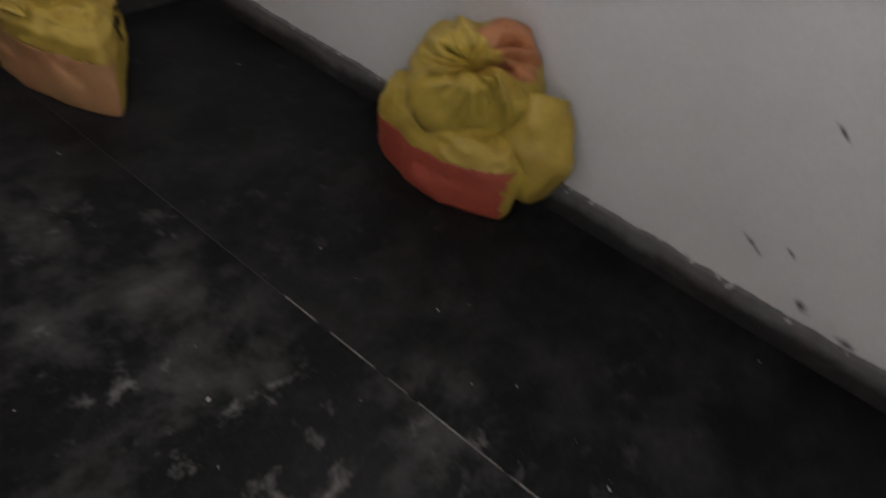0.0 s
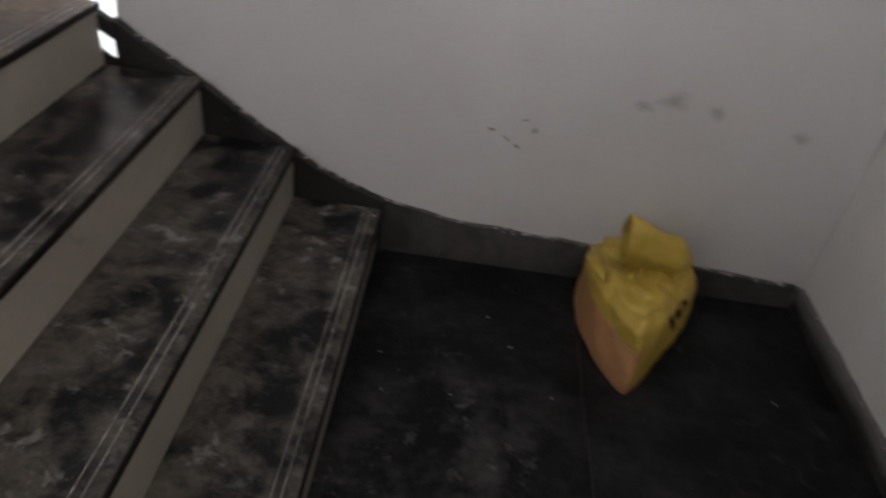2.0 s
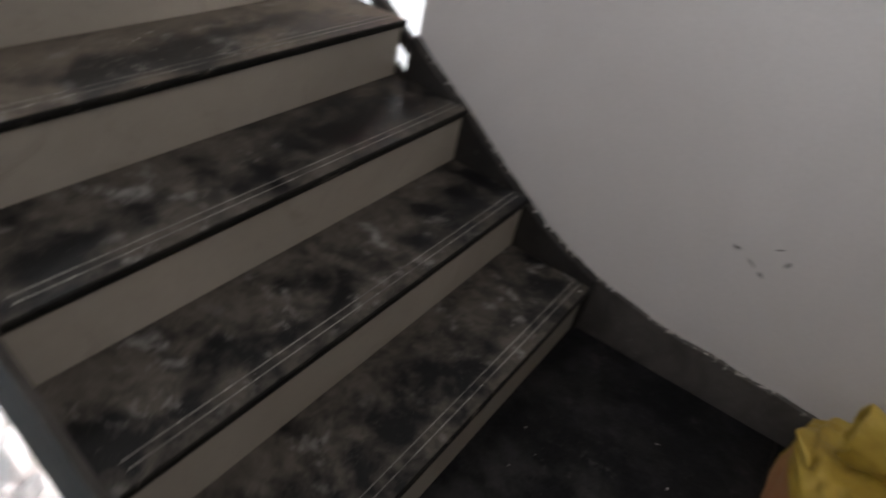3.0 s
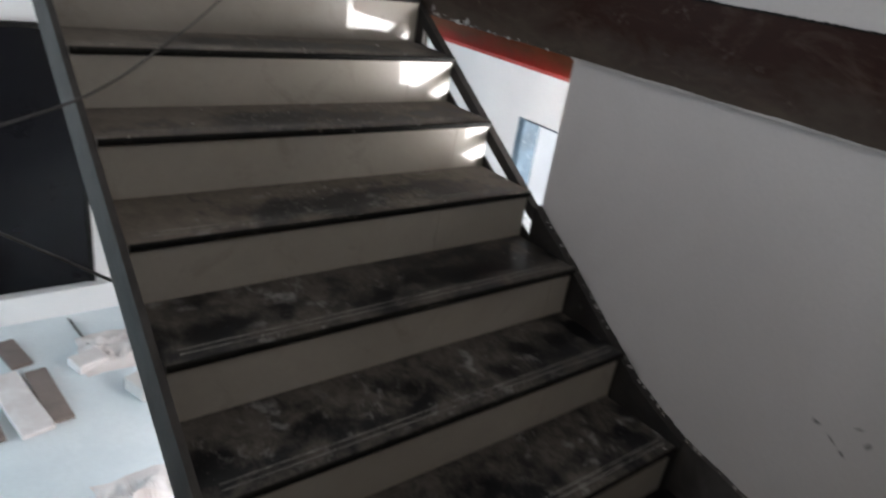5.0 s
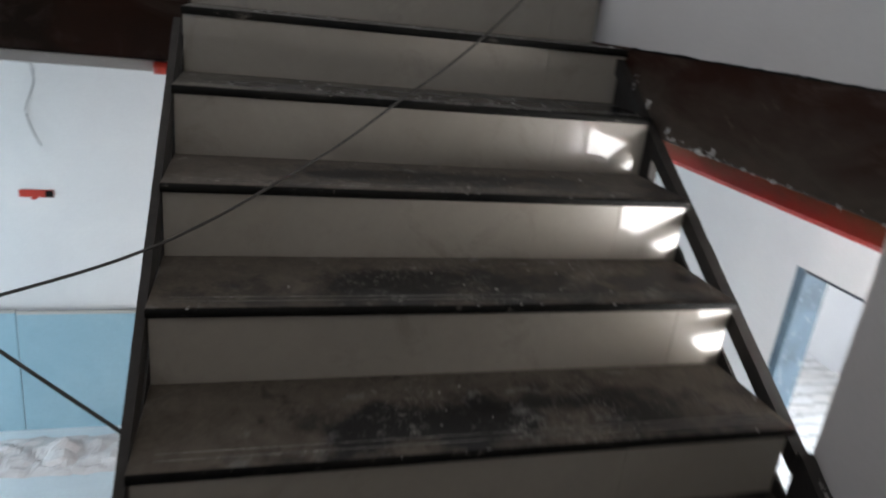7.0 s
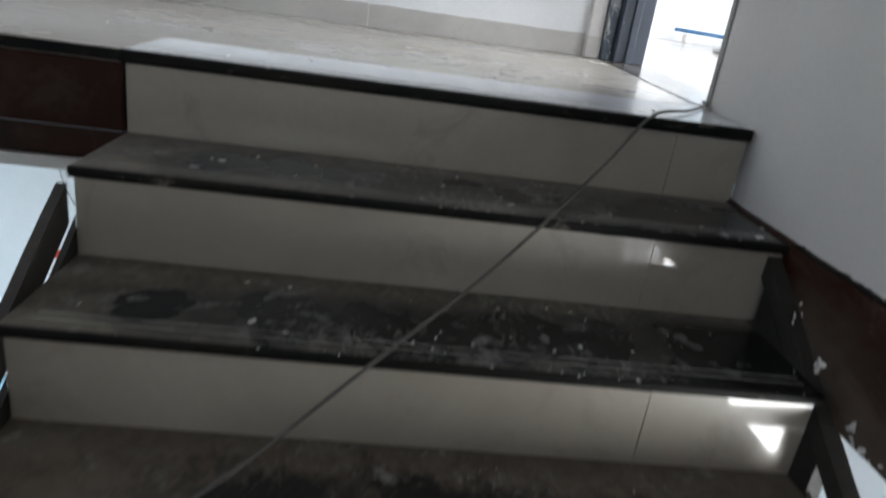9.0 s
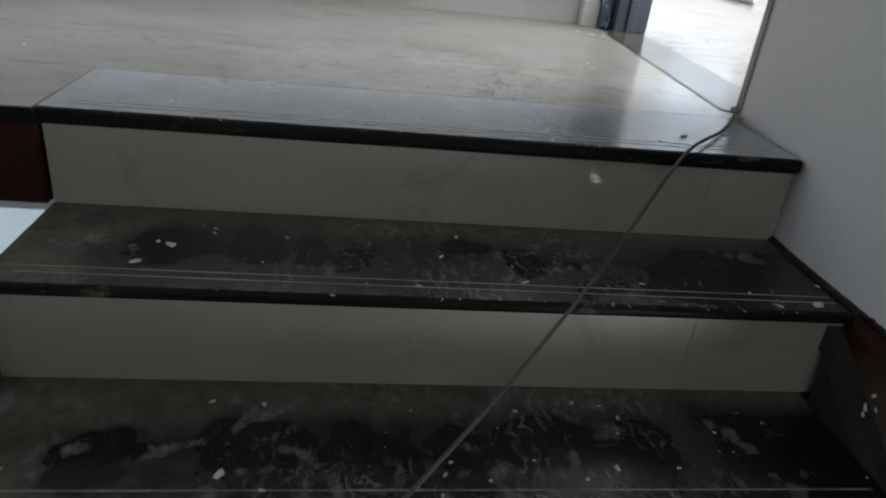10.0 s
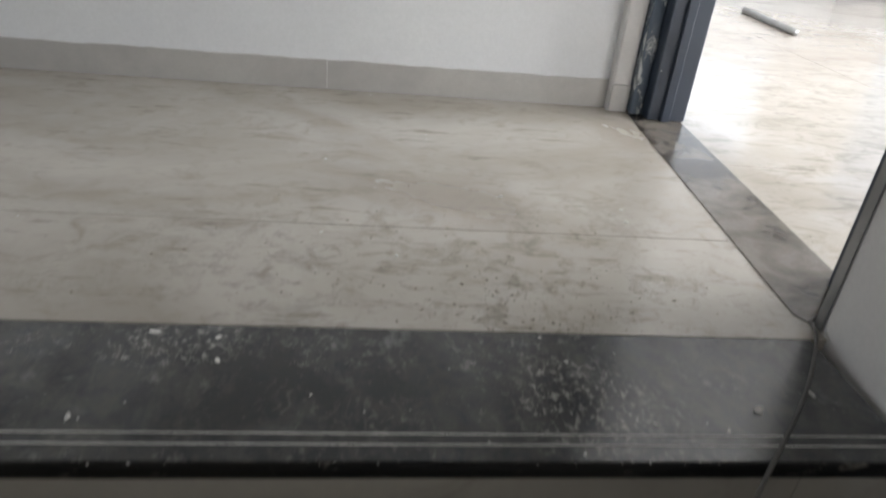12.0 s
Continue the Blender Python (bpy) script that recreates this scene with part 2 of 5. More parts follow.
def dusty_granite(name, kind, prints=(), trodden=0.4):
    """Black granite under trodden dust: thick at the back and sides, worn off by boots (prints: x, y, half length, half width)."""
    m, n, l, p = nodes_of(name)
    tc = n.new("ShaderNodeTexCoord")
    info = n.new("ShaderNodeObjectInfo")
    off = n.new("ShaderNodeVectorMath")
    off.operation = "MULTIPLY_ADD"
    comb = n.new("ShaderNodeCombineXYZ")
    l.new(info.outputs["Random"], comb.inputs[0])
    l.new(info.outputs["Random"], comb.inputs[2])
    l.new(comb.outputs[0], off.inputs[0])
    off.inputs[1].default_value = (37, 0, 11)
    l.new(tc.outputs["Object"], off.inputs[2])
    sep = n.new("ShaderNodeSeparateXYZ")
    l.new(tc.outputs["Object"], sep.inputs[0])

    def tex(scale, detail, rough, stretch, distort=0.0):
        mp = n.new("ShaderNodeMapping")
        mp.inputs[3].default_value = stretch
        l.new(off.outputs[0], mp.inputs[0])
        t = n.new("ShaderNodeTexNoise")
        for k, v in (("Scale", scale), ("Detail", detail), ("Roughness", rough), ("Distortion", distort)):
            t.inputs[k].default_value = v
        l.new(mp.outputs[0], t.inputs[0])
        return t

    def nz(*a):
        return tex(*a).outputs[0]

    def math_of(op, a, b):
        x = n.new("ShaderNodeMath")
        x.operation = op
        for i, v in enumerate((a, b)):
            if isinstance(v, (int, float)):
                x.inputs[i].default_value = v
            else:
                l.new(v, x.inputs[i])
        return x.outputs[0]

    def sums(*terms):
        out = terms[0]
        for t in terms[1:]:
            out = math_of("ADD", out, t)
        return out

    def swing(v, k):
        return math_of("MULTIPLY", math_of("SUBTRACT", v, 0.5), k)

    def vec(op, a, b):
        x = n.new("ShaderNodeVectorMath")
        x.operation = op
        for i, v in enumerate((a, b)):
            if isinstance(v, tuple):
                x.inputs[i].default_value = v
            else:
                l.new(v, x.inputs[i])
        return x

    warp = vec("SUBTRACT", tex(9.0, 3, 0.6, (1, 1, 1), 0.0).outputs[1], (0.5, 0.5, 0.5)).outputs[0]
    warped = vec("ADD", tc.outputs["Object"], vec("MULTIPLY", warp, (0.11, 0.08, 0.0)).outputs[0]).outputs[0]

    def worn(spots):
        """1 inside the listed oval spots, 0 outside, with uneven rims."""
        out = 0.0
        for cx, cy, rx, ry in spots:
            d = vec("MULTIPLY", vec("SUBTRACT", warped, (cx, cy, 0.0)).outputs[0], (1 / rx, 1 / ry, 0.0)).outputs[0]
            f = ramp(n, l, vec("LENGTH", d, (0.0, 0.0, 0.0)).outputs["Value"], 0.72, 1.12, 1.0, 0.0)
            out = math_of("MAXIMUM", out, f)
        return out

    blot = nz(10.0 if kind == "low" else 6.5, 4, 0.55, (1, 0.9, 1), 0.3)
    fine = nz(26.0, 8, 0.75, (1, 0.8, 1), 0.5)
    grit = nz(160.0, 3, 0.7, (1, 1, 1))
    streak = nz(15.0, 7, 0.72, (1.0, 0.45, 1), 0.8)
    clump = nz(15.0, 8, 0.66, (1.0, 0.85, 1.0), 0.25)
    where = nz(3.5, 2, 0.5, (1, 1, 1))
    wob = sums(swing(fine, 0.75), swing(streak, 0.40))
    dab = math_of("MULTIPLY", ramp(n, l, clump, 0.57, 0.70), ramp(n, l, where, 0.42, 0.56))
    back = ramp(n, l, sep.outputs[1], 0.15, 0.26)
    left = ramp(n, l, sep.outputs[0], -1.14, -1.26)
    right = ramp(n, l, sep.outputs[0], -0.42, -0.20)
    front = ramp(n, l, sep.outputs[1], 0.085, 0.06)
    haze, pale = 0.0, 0.3
    if kind == "tread":
        level = sums(0.56, swing(blot, 1.5), wob, math_of("MULTIPLY", back, 0.40), math_of("MULTIPLY", left, 0.45), math_of("MULTIPLY", front, -0.08))
        bare = math_of("MAXIMUM", math_of("MULTIPLY", worn(prints), 0.92), math_of("MULTIPLY", right, math_of("MULTIPLY", ramp(n, l, sep.outputs[1], 0.27, 0.22), 0.95)))
        bare = math_of("MAXIMUM", bare, math_of("MULTIPLY", worn(((-0.66, 0.115, 0.66, 0.105),)), trodden))
        dust = math_of("MULTIPLY", ramp(n, l, sums(level, math_of("MULTIPLY", bare, -0.35)), 0.20, 0.72, 0.05, 1.0), math_of("SUBTRACT", 1.0, bare))
        dust_sheen_a, dust_b, low, high, spec, haze, pale = (0.058, 0.053, 0.044), (0.150, 0.137, 0.112), 0.22, 0.7, 0.25, 0.16, 0.70
    elif kind == "mid":
        middle = worn(((-0.75, 0.12, 0.30, 0.09), (-0.35, 0.13, 0.16, 0.08)))
        level = sums(0.60, swing(blot, 2.0), wob, math_of("MULTIPLY", back, 0.35), math_of("MULTIPLY", left, 0.30), math_of("MULTIPLY", middle, -0.26))
        dust = ramp(n, l, level, 0.36, 0.76, 0.04, 0.92)
        dust_sheen_a, dust_b, low, high, spec, haze, pale = (0.082, 0.068, 0.053), (0.160, 0.134, 0.106), 0.40, 0.7, 0.3, 0.24, 0.85
    elif kind == "low":
        level = sums(0.46, swing(blot, 1.7), swing(where, 0.8), wob, math_of("MULTIPLY", back, 0.30), math_of("MULTIPLY", front, 0.16), math_of("MULTIPLY", right, -0.10))
        dust = ramp(n, l, level, 0.36, 0.78, 0.0, 0.88)
        dust_sheen_a, dust_b, low, high, spec, haze, pale = (0.058, 0.051, 0.043), (0.134, 0.120, 0.103), 0.30, 0.7, 0.2, 0.04, 0.85
    elif kind == "top":
        level = sums(0.48, swing(blot, 1.4), wob, math_of("MULTIPLY", worn(((-1.22, 0.14, 0.16, 0.16), (-0.20, 0.16, 0.16, 0.13))), 0.28), math_of("MULTIPLY", worn(((-0.86, 0.15, 0.24, 0.12),)), -0.10))
        dust = ramp(n, l, level, 0.34, 0.82, 0.22, 0.72)
        # the blue-grey dust colour also paints in the bluish reflection on polished granite
        dust_sheen_a, dust_b, low, high, spec, haze, pale = (0.058, 0.064, 0.074), (0.112, 0.108, 0.092), 0.12, 0.24, 0.5, 0.60, 0.45
    else:
        level = sums(swing(blot, 1.0), 0.5, swing(fine, 0.55), swing(streak, 0.8))
        dust = ramp(n, l, level, 0.44, 0.80, 0.0, 0.60)
        swept = worn(((-1.15, -0.30, 0.75, 0.34), (-1.74, -0.62, 0.22, 0.16)))
        cloud = math_of("MULTIPLY", ramp(n, l, nz(4.2, 9, 0.66, (1.0, 0.8, 1.0), 0.15), 0.48, 0.74), ramp(n, l, swept, 0.0, 1.0, 0.10, 0.34))
        dab = math_of("MAXIMUM", cloud, math_of("MULTIPLY", dab, ramp(n, l, swept, 0.0, 1.0, 0.12, 0.62)))
        dust_sheen_a, dust_b, low, high, spec, haze, pale = (0.010, 0.0098, 0.0115), (0.036, 0.0345, 0.038), 0.32, 0.65, 0.1, 0.015, 0.9
    stone = mix_rgb(n, l, ramp(n, l, grit, 0.4, 0.7), (0.005, 0.0053, 0.006), (0.011, 0.011, 0.012))
    col = mix_rgb(n, l, dust, stone, mix_rgb(n, l, ramp(n, l, fine, 0.32, 0.68), dust_sheen_a, dust_b))
    col = mix_rgb(n, l, math_of("MULTIPLY", dab, pale), col, (0.27, 0.262, 0.25))
    if kind in ("tread", "mid", "top"):
        # curled ridges left by a plaster trowel and boots
        wave = n.new("ShaderNodeTexWave")
        for k, v in (("Scale", 13.0), ("Distortion", 13.0), ("Detail", 3.0), ("Detail Scale", 1.3), ("Detail Roughness", 0.6)):
            wave.inputs[k].default_value = v
        l.new(off.outputs[0], wave.inputs[0])
        here = math_of("MULTIPLY", ramp(n, l, nz(6.0, 3, 0.6, (1, 1, 1), 0.3), 0.50, 0.64), ramp(n, l, fine, 0.42, 0.56))
        mid = math_of("MULTIPLY", ramp(n, l, sep.outputs[0], -1.05, -0.85), ramp(n, l, sep.outputs[0], -0.16, -0.36))
        here = math_of("MULTIPLY", here, mid)
        ridge = math_of("MULTIPLY", ramp(n, l, wave.outputs[1], 0.72, 0.92), math_of("MULTIPLY", here, 0.42 if kind == "tread" else 0.30 if kind == "mid" else 0.2))
        col = mix_rgb(n, l, ridge, col, (0.34, 0.325, 0.30))
        patch = math_of("MULTIPLY", ramp(n, l, nz(5.0, 3, 0.6, (1, 1, 1), 0.4), 0.50, 0.60), ramp(n, l, nz(70.0, 5, 0.75, (1, 0.7, 1), 0.6), 0.54, 0.64, 0.0, 0.7))
        if kind == "top":
            patch = math_of("MAXIMUM", math_of("MULTIPLY", patch, 0.5), math_of("MULTIPLY", worn(((-0.44, 0.13, 0.12, 0.12), (-1.06, 0.25, 0.12, 0.06))), ramp(n, l, nz(85.0, 5, 0.75, (1, 0.7, 1), 0.6), 0.52, 0.62, 0.0, 0.75)))
        else:
            patch = math_of("MULTIPLY", patch, mid)
        col = mix_rgb(n, l, patch, col, (0.32, 0.305, 0.28))
    col = mix_rgb(n, l, ramp(n, l, grit, 0.68, 0.76, 0.0, 0.15 if kind == "landing" else 0.5), col, (0.42, 0.40, 0.37))
    l.new(col, p.inputs["Base Color"])
    l.new(ramp(n, l, math_of("MAXIMUM", dust, dab), 0.0, 0.8, low, high), p.inputs["Roughness"])
    p.inputs["Specular IOR Level"].default_value = spec
    # fine dust scatters light at a low angle; top sheen also imitates reflected wall
    l.new(ramp(n, l, dust, 0.0, 0.9, haze * (0.85 if kind == "top" else 0.12), haze), p.inputs["Sheen Weight"])
    p.inputs["Sheen Roughness"].default_value = 0.35
    p.inputs["Sheen Tint"].default_value = (0.95, 0.95, 0.97, 1) if kind == "top" else (0.92, 0.86, 0.78, 1)
    if kind != "top":
        bump(n, l, p, fine, 0.12, 0.002)
    return m


TREAD_LOW = dusty_granite("scuffed_granite", "low")
TREAD_SEVEN = dusty_granite("trodden_dusty_granite", "tread", ((-1.17, 0.12, 0.085, 0.065), (-0.95, 0.14, 0.10, 0.095), (-0.79, 0.12, 0.08, 0.085), (-0.66, 0.13, 0.06, 0.07), (-0.52, 0.15, 0.095, 0.085), (-0.36, 0.14, 0.09, 0.09)), 0.62)
TREAD = dusty_granite("dusty_granite_tread", "tread", ((-1.11, 0.15, 0.095, 0.085), (-0.985, 0.165, 0.055, 0.085), (-0.895, 0.15, 0.05, 0.065), (-0.82, 0.12, 0.045, 0.05), (-0.615, 0.19, 0.065, 0.04), (-0.518, 0.135, 0.048, 0.062)), 0.38)
TREAD_MID = dusty_granite("matt_dusty_granite", "mid")
TOP_TREAD = dusty_granite("hazy_granite", "top")
GRANITE = dusty_granite("dusty_granite_landing", "landing")


def marble(name, base, vein, dirt, dirt_at, rough, stretch, spots=0.75, vein_mix=0.2, wavy=0.0, traffic=None):
    m, n, l, p = nodes_of(name)
    cloud = noise_of(n, l, 1.6, 6, 0.6, stretch, 0.6, "World")
    veins = noise_of(n, l, 3.2, 8, 0.7, stretch, 1.6, "World")
    line = n.new("ShaderNodeMath")
    line.operation = "ABSOLUTE"
    sub = n.new("ShaderNodeMath")
    sub.operation = "SUBTRACT"
    l.new(veins, sub.inputs[0])
    sub.inputs[1].default_value = 0.5
    l.new(sub.outputs[0], line.inputs[0])
    col = mix_rgb(n, l, ramp(n, l, cloud, 0.38, 0.66), base, (base[0] * 0.72, base[1] * 0.69, base[2] * 0.65))
    col = mix_rgb(n, l, ramp(n, l, line.outputs[0], 0.0, 0.03, vein_mix, 0.0), col, vein)
    if wavy:
        wave = n.new("ShaderNodeTexWave")
        pos_in = n.new("ShaderNodeNewGeometry")
        l.new(pos_in.outputs["Position"], wave.inputs[0])
        wave.bands_direction = "Y"
        for k, v in (("Scale", 2.2), ("Distortion", 3.2), ("Detail", 3.0), ("Detail Scale", 2.2), ("Detail Roughness", 0.6)):
            wave.inputs[k].default_value = v
        col = mix_rgb(n, l, ramp(n, l, wave.outputs[1], 0.90, 0.98, 0.0, wavy), col, vein)
    scuff = noise_of(n, l, 9.0, 10, 0.75, (stretch[0] * 0.9, stretch[1], 1), 0.9, "World")
    col = mix_rgb(n, l, ramp(n, l, scuff, *dirt_at, 0.0, 0.8), col, dirt)
    stroke = noise_of(n, l, 10.0, 9, 0.72, (stretch[0] * 0.8, stretch[1] * 1.05, 1), 1.0, "World")
    col = mix_rgb(n, l, ramp(n, l, stroke, 0.60, 0.70, 0.0, 0.36), col, (dirt[0] * 0.95, dirt[1] * 0.88, dirt[2] * 0.8))
    tc = n.new("ShaderNodeNewGeometry")
    mp = n.new("ShaderNodeMapping")
    mp.inputs[2].default_value, mp.inputs[3].default_value = (0, 0, radians(38)), (0.9, 4.5, 1)
    l.new(tc.outputs["Position"], mp.inputs[0])
    drag = n.new("ShaderNodeTexNoise")
    drag.inputs["Scale"].default_value, drag.inputs["Detail"].default_value, drag.inputs["Roughness"].default_value = 6.0, 8, 0.72
    l.new(mp.outputs[0], drag.inputs[0])
    col = mix_rgb(n, l, ramp(n, l, drag.outputs[0], 0.575, 0.68, 0.0, 0.65), col, tuple(c * 0.7 for c in dirt))
    if traffic:
        way = n.new("ShaderNodeVectorMath")
        way.operation = "MULTIPLY_ADD"
        l.new(tc.outputs["Position"], way.inputs[0])
        way.inputs[1].default_value = (1 / traffic[2], 1 / traffic[3], 0)
        way.inputs[2].default_value = (-traffic[0] / traffic[2], -traffic[1] / traffic[3], 0)
        far = n.new("ShaderNodeVectorMath")
        far.operation = "LENGTH"
        l.new(way.outputs[0], far.inputs[0])
        for size, turn, at in ((20.0, (1.0, 1.1, 1), (0.53, 0.66)), (9.0, (1.2, 0.9, 1), (0.54, 0.70))):
            trod = n.new("ShaderNodeMath")
            trod.operation = "MULTIPLY"
            l.new(ramp(n, l, noise_of(n, l, size, 9, 0.72, turn, 0.5, "World"), *at, 0.0, 0.75), trod.inputs[0])
            l.new(ramp(n, l, far.outputs["Value"], 0.25, 1.3, 1.0, 0.12), trod.inputs[1])
            col = mix_rgb(n, l, trod.outputs[0], col, tuple(c * 0.72 for c in dirt))
    speck = noise_of(n, l, 55.0, 4, 0.8, (1, 1, 1), 0.0, "World")
    col = mix_rgb(n, l, ramp(n, l, speck, spots, spots + 0.05, 0.0, 0.8), col, tuple(c * 0.25 for c in dirt))
    l.new(col, p.inputs["Base Color"])
    l.new(ramp(n, l, cloud, 0.3, 0.7, rough, rough + 0.18), p.inputs["Roughness"])
    bump(n, l, p, scuff, 0.04, 0.002)
    return m


MARBLE = marble("cream_marble", (0.425, 0.395, 0.358), (0.36, 0.32, 0.275), (0.245, 0.215, 0.18), (0.53, 0.74), 0.12, (0.9, 1.15, 1), 0.69, 0.10, traffic=(-0.50, 2.66, 0.75, 0.42))
MARBLE_LOW = marble("veined_white_marble", (0.76, 0.76, 0.75), (0.22, 0.21, 0.20), (0.50, 0.45, 0.38), (0.66, 0.8), 0.15, (1.2, 2.2, 1), 0.74, 0.3, 0.75)
MARBLE_ROOM = marble("white_marble", (0.42, 0.385, 0.345), (0.30, 0.265, 0.23), (0.22, 0.19, 0.155), (0.50, 0.66), 0.05, (0.8, 1.2, 1), 0.73)


# ---- mesh helpers ----
def box(bm, x0, x1, y0, y1, z0, z1, bevel=0.0):
    b = bmesh.new()
    bmesh.ops.create_cube(b, size=1.0, matrix=Matrix.Translation(((x0 + x1) / 2, (y0 + y1) / 2, (z0 + z1) / 2)) @ Matrix.Diagonal((x1 - x0, y1 - y0, z1 - z0, 1)))
    if bevel:
        bmesh.ops.bevel(b, geom=b.edges[:], offset=bevel, segments=1, affect="EDGES")
    me = bpy.data.meshes.new("tmp")
    b.to_mesh(me)
    b.free()
    bm.from_mesh(me)
    bpy.data.meshes.remove(me)
    return bm


def prism_x(bm, outline, x0, x1):
    """An outline of (y, z) corners drawn out along x."""
    a = [bm.verts.new((x0, y, z)) for y, z in outline]
    b = [bm.verts.new((x1, y, z)) for y, z in outline]
    bm.faces.new(a)
    bm.faces.new(b[::-1])
    for i in range(len(a)):
        j = (i + 1) % len(a)
        bm.faces.new((a[j], a[i], b[i], b[j]))
    bmesh.ops.recalc_face_normals(bm, faces=bm.faces[:])
    return bm


def prism_z(bm, outline, z0, z1):
    """An outline of (x, y) corners drawn out upwards."""
    a = [bm.verts.new((x, y, z0)) for x, y in outline]
    b = [bm.verts.new((x, y, z1)) for x, y in outline]
    bm.faces.new(a)
    bm.faces.new(b[::-1])
    for i in range(len(a)):
        j = (i + 1) % len(a)
        bm.faces.new((a[j], a[i], b[i], b[j]))
    bmesh.ops.recalc_face_normals(bm, faces=bm.faces[:])
    return bm


def mesh_of(name, bm, material, smooth=False):
    me = bpy.data.meshes.new(name)
    bm.to_mesh(me)
    bm.free()
    me.materials.append(material)
    if smooth:
        for f in me.polygons:
            f.use_smooth = True
    return me


def part(name, bm, material, parent=None, label="", smooth=False):
    ob = new(name, mesh_of(name, bm, material, smooth))
    if parent:
        ob.parent = parent
    if label:
        ob["label"] = label
    return ob


def structure(name, bm, material, label, category):
    return tagged(part(name, bm, material), label, category, kind="structure")


def boxed(name, dims, material, label, category, bevel=0.0):
    return structure(name, box(bmesh.new(), *dims, bevel), material, label, category)


def tube(bm, pts, r, sides=8):
    rings = []
    for i, p in enumerate(pts):
        d = (Vector(pts[min(i + 1, len(pts) - 1)]) - Vector(pts[max(i - 1, 0)])).normalized()
        q = d.to_track_quat("Z", "Y")
        rings.append([bm.verts.new(Vector(p) + q @ Vector((r * math.cos(a), r * math.sin(a), 0))) for a in [2 * math.pi * k / sides for k in range(sides)]])
    for a, b in zip(rings, rings[1:]):
        for k in range(sides):
            bm.faces.new((a[k], a[(k + 1) % sides], b[(k + 1) % sides], b[k]))
    bm.faces.new(rings[0][::-1])
    bm.faces.new(rings[-1])
    return bm


def curve_points(ctrl, n=12):
    """A smooth line through the control points."""
    c = [Vector(p) for p in ctrl]
    c = [c[0] * 2 - c[1]] + c + [c[-1] * 2 - c[-2]]
    out = []
    for i in range(1, len(c) - 2):
        for k in range(n):
            t = k / n
            out.append(0.5 * (2 * c[i] + (c[i + 1] - c[i - 1]) * t + (2 * c[i - 1] - 5 * c[i] + 4 * c[i + 1] - c[i + 2]) * t * t
                              + (3 * c[i] - c[i - 1] - 3 * c[i + 1] + c[i + 2]) * t ** 3))
    out.append(c[-2])
    return out


def nose(y):
    """Height of the line over the nosings."""
    return RISE + RISE / GO * y


# ---- the large structure ----
X_OUT, X_ROOM = -5.4, 4.3
XW = WALL_R
boxed("floor_lower", (X_OUT, 1.30, -1.7, 5.2, LOW - 0.1, LOW), WHITE_FLOOR, "white dusty stone floor of the lower hall", "floor")
boxed("floor_low_room", (1.30, X_ROOM, -1.7, 5.2, LOW - 0.1, LOW), MARBLE_LOW, "white veined marble floor of the lower room", "floor")
boxed("landing_slab", (-3.05, XW, Y_BACK, 0.034, -0.18, -0.026), WALL, "concrete slab of the half landing", "landing")
bm = bmesh.new()
for d in ((X_OUT, -2.80, LOW, 4.6), (-0.70, XW + 0.3, LOW, 4.6), (-2.80, -0.70, LOW, 2.0), (-2.80, -0.70, 3.9, 4.6)):
    box(bm, d[0], d[1], Y_BACK - 0.2, Y_BACK, d[2], d[3])
structure("wall_back", bm, WALL, "dirty off-white painted wall behind the landing, with a high window", "wall")
boxed("wall_flight", (XW, XW + 0.12, Y_BACK, PIER_Y, LOW, 1.20), WALL, "dirty off-white painted wall beside the stairs", "wall", 0.003)
boxed("beam_flight", (XW - 0.012, XW + 0.30, Y_BACK, Y_TOP + 0.33, 1.20, 1.447), BEAM, "dark brown painted concrete beam with chipped edge", "beam", 0.004)
structure("wall_flight_upper", prism_z(bmesh.new(), [(XW, Y_BACK), (XW, 2.14), (0.078, 2.52), (XW + 0.30, 2.52), (XW + 0.30, Y_BACK)], 1.447, 4.6), WALL, "off-white painted wall above the brown beam", "wall")
boxed("wall_stairwell", (-3.20, -3.05, Y_BACK, 2.1, LOW, 1.60), WALL, "off-white painted wall of the stairwell", "wall")
boxed("wall_passage", (1.16, 1.30, 2.10, 5.2, LOW, 1.2), WALL_CLEAN, "white painted wall of the passage", "wall")
boxed("wall_passage_lintel", (1.16, 1.30, 1.05, 2.10, 0.60, 1.2), WALL_CLEAN, "white painted wall over the doorway", "wall")
boxed("wall_passage_pier", (1.16, 1.30, 0.55, 1.05, LOW, 1.2), WALL_CLEAN, "white painted wall beside the doorway", "wall")
boxed("wall_passage_sill", (1.16, 1.30, -1.15, 0.55, LOW, -0.35), WALL_CLEAN, "white painted wall under the passage window", "wall")
boxed("wall_passage_end", (1.16, 1.30, -1.7, -1.15, LOW, 1.2), WALL_CLEAN, "white painted wall of the passage", "wall")
boxed("wall_passage_back", (XW + 0.12, 1.16, Y_BACK - 0.2, Y_BACK, LOW, 1.2), WALL_CLEAN, "white painted wall closing the passage", "wall")
boxed("wall_low_room_far", (1.30, X_ROOM, 5.0, 5.2, LOW, 1.2), WALL_CLEAN, "white painted wall of the lower room", "wall")
boxed("wall_low_room_near", (1.30, X_ROOM, 0.35, 0.55, LOW, 1.2), WALL_CLEAN, "white painted wall of the lower room", "wall")
boxed("wall_far_lower", (X_OUT, 1.16, Y_FAR_LOW, Y_FAR_LOW + 0.2, LOW, 1.46), WALL_CLEAN, "white painted wall of the lower hall", "wall")
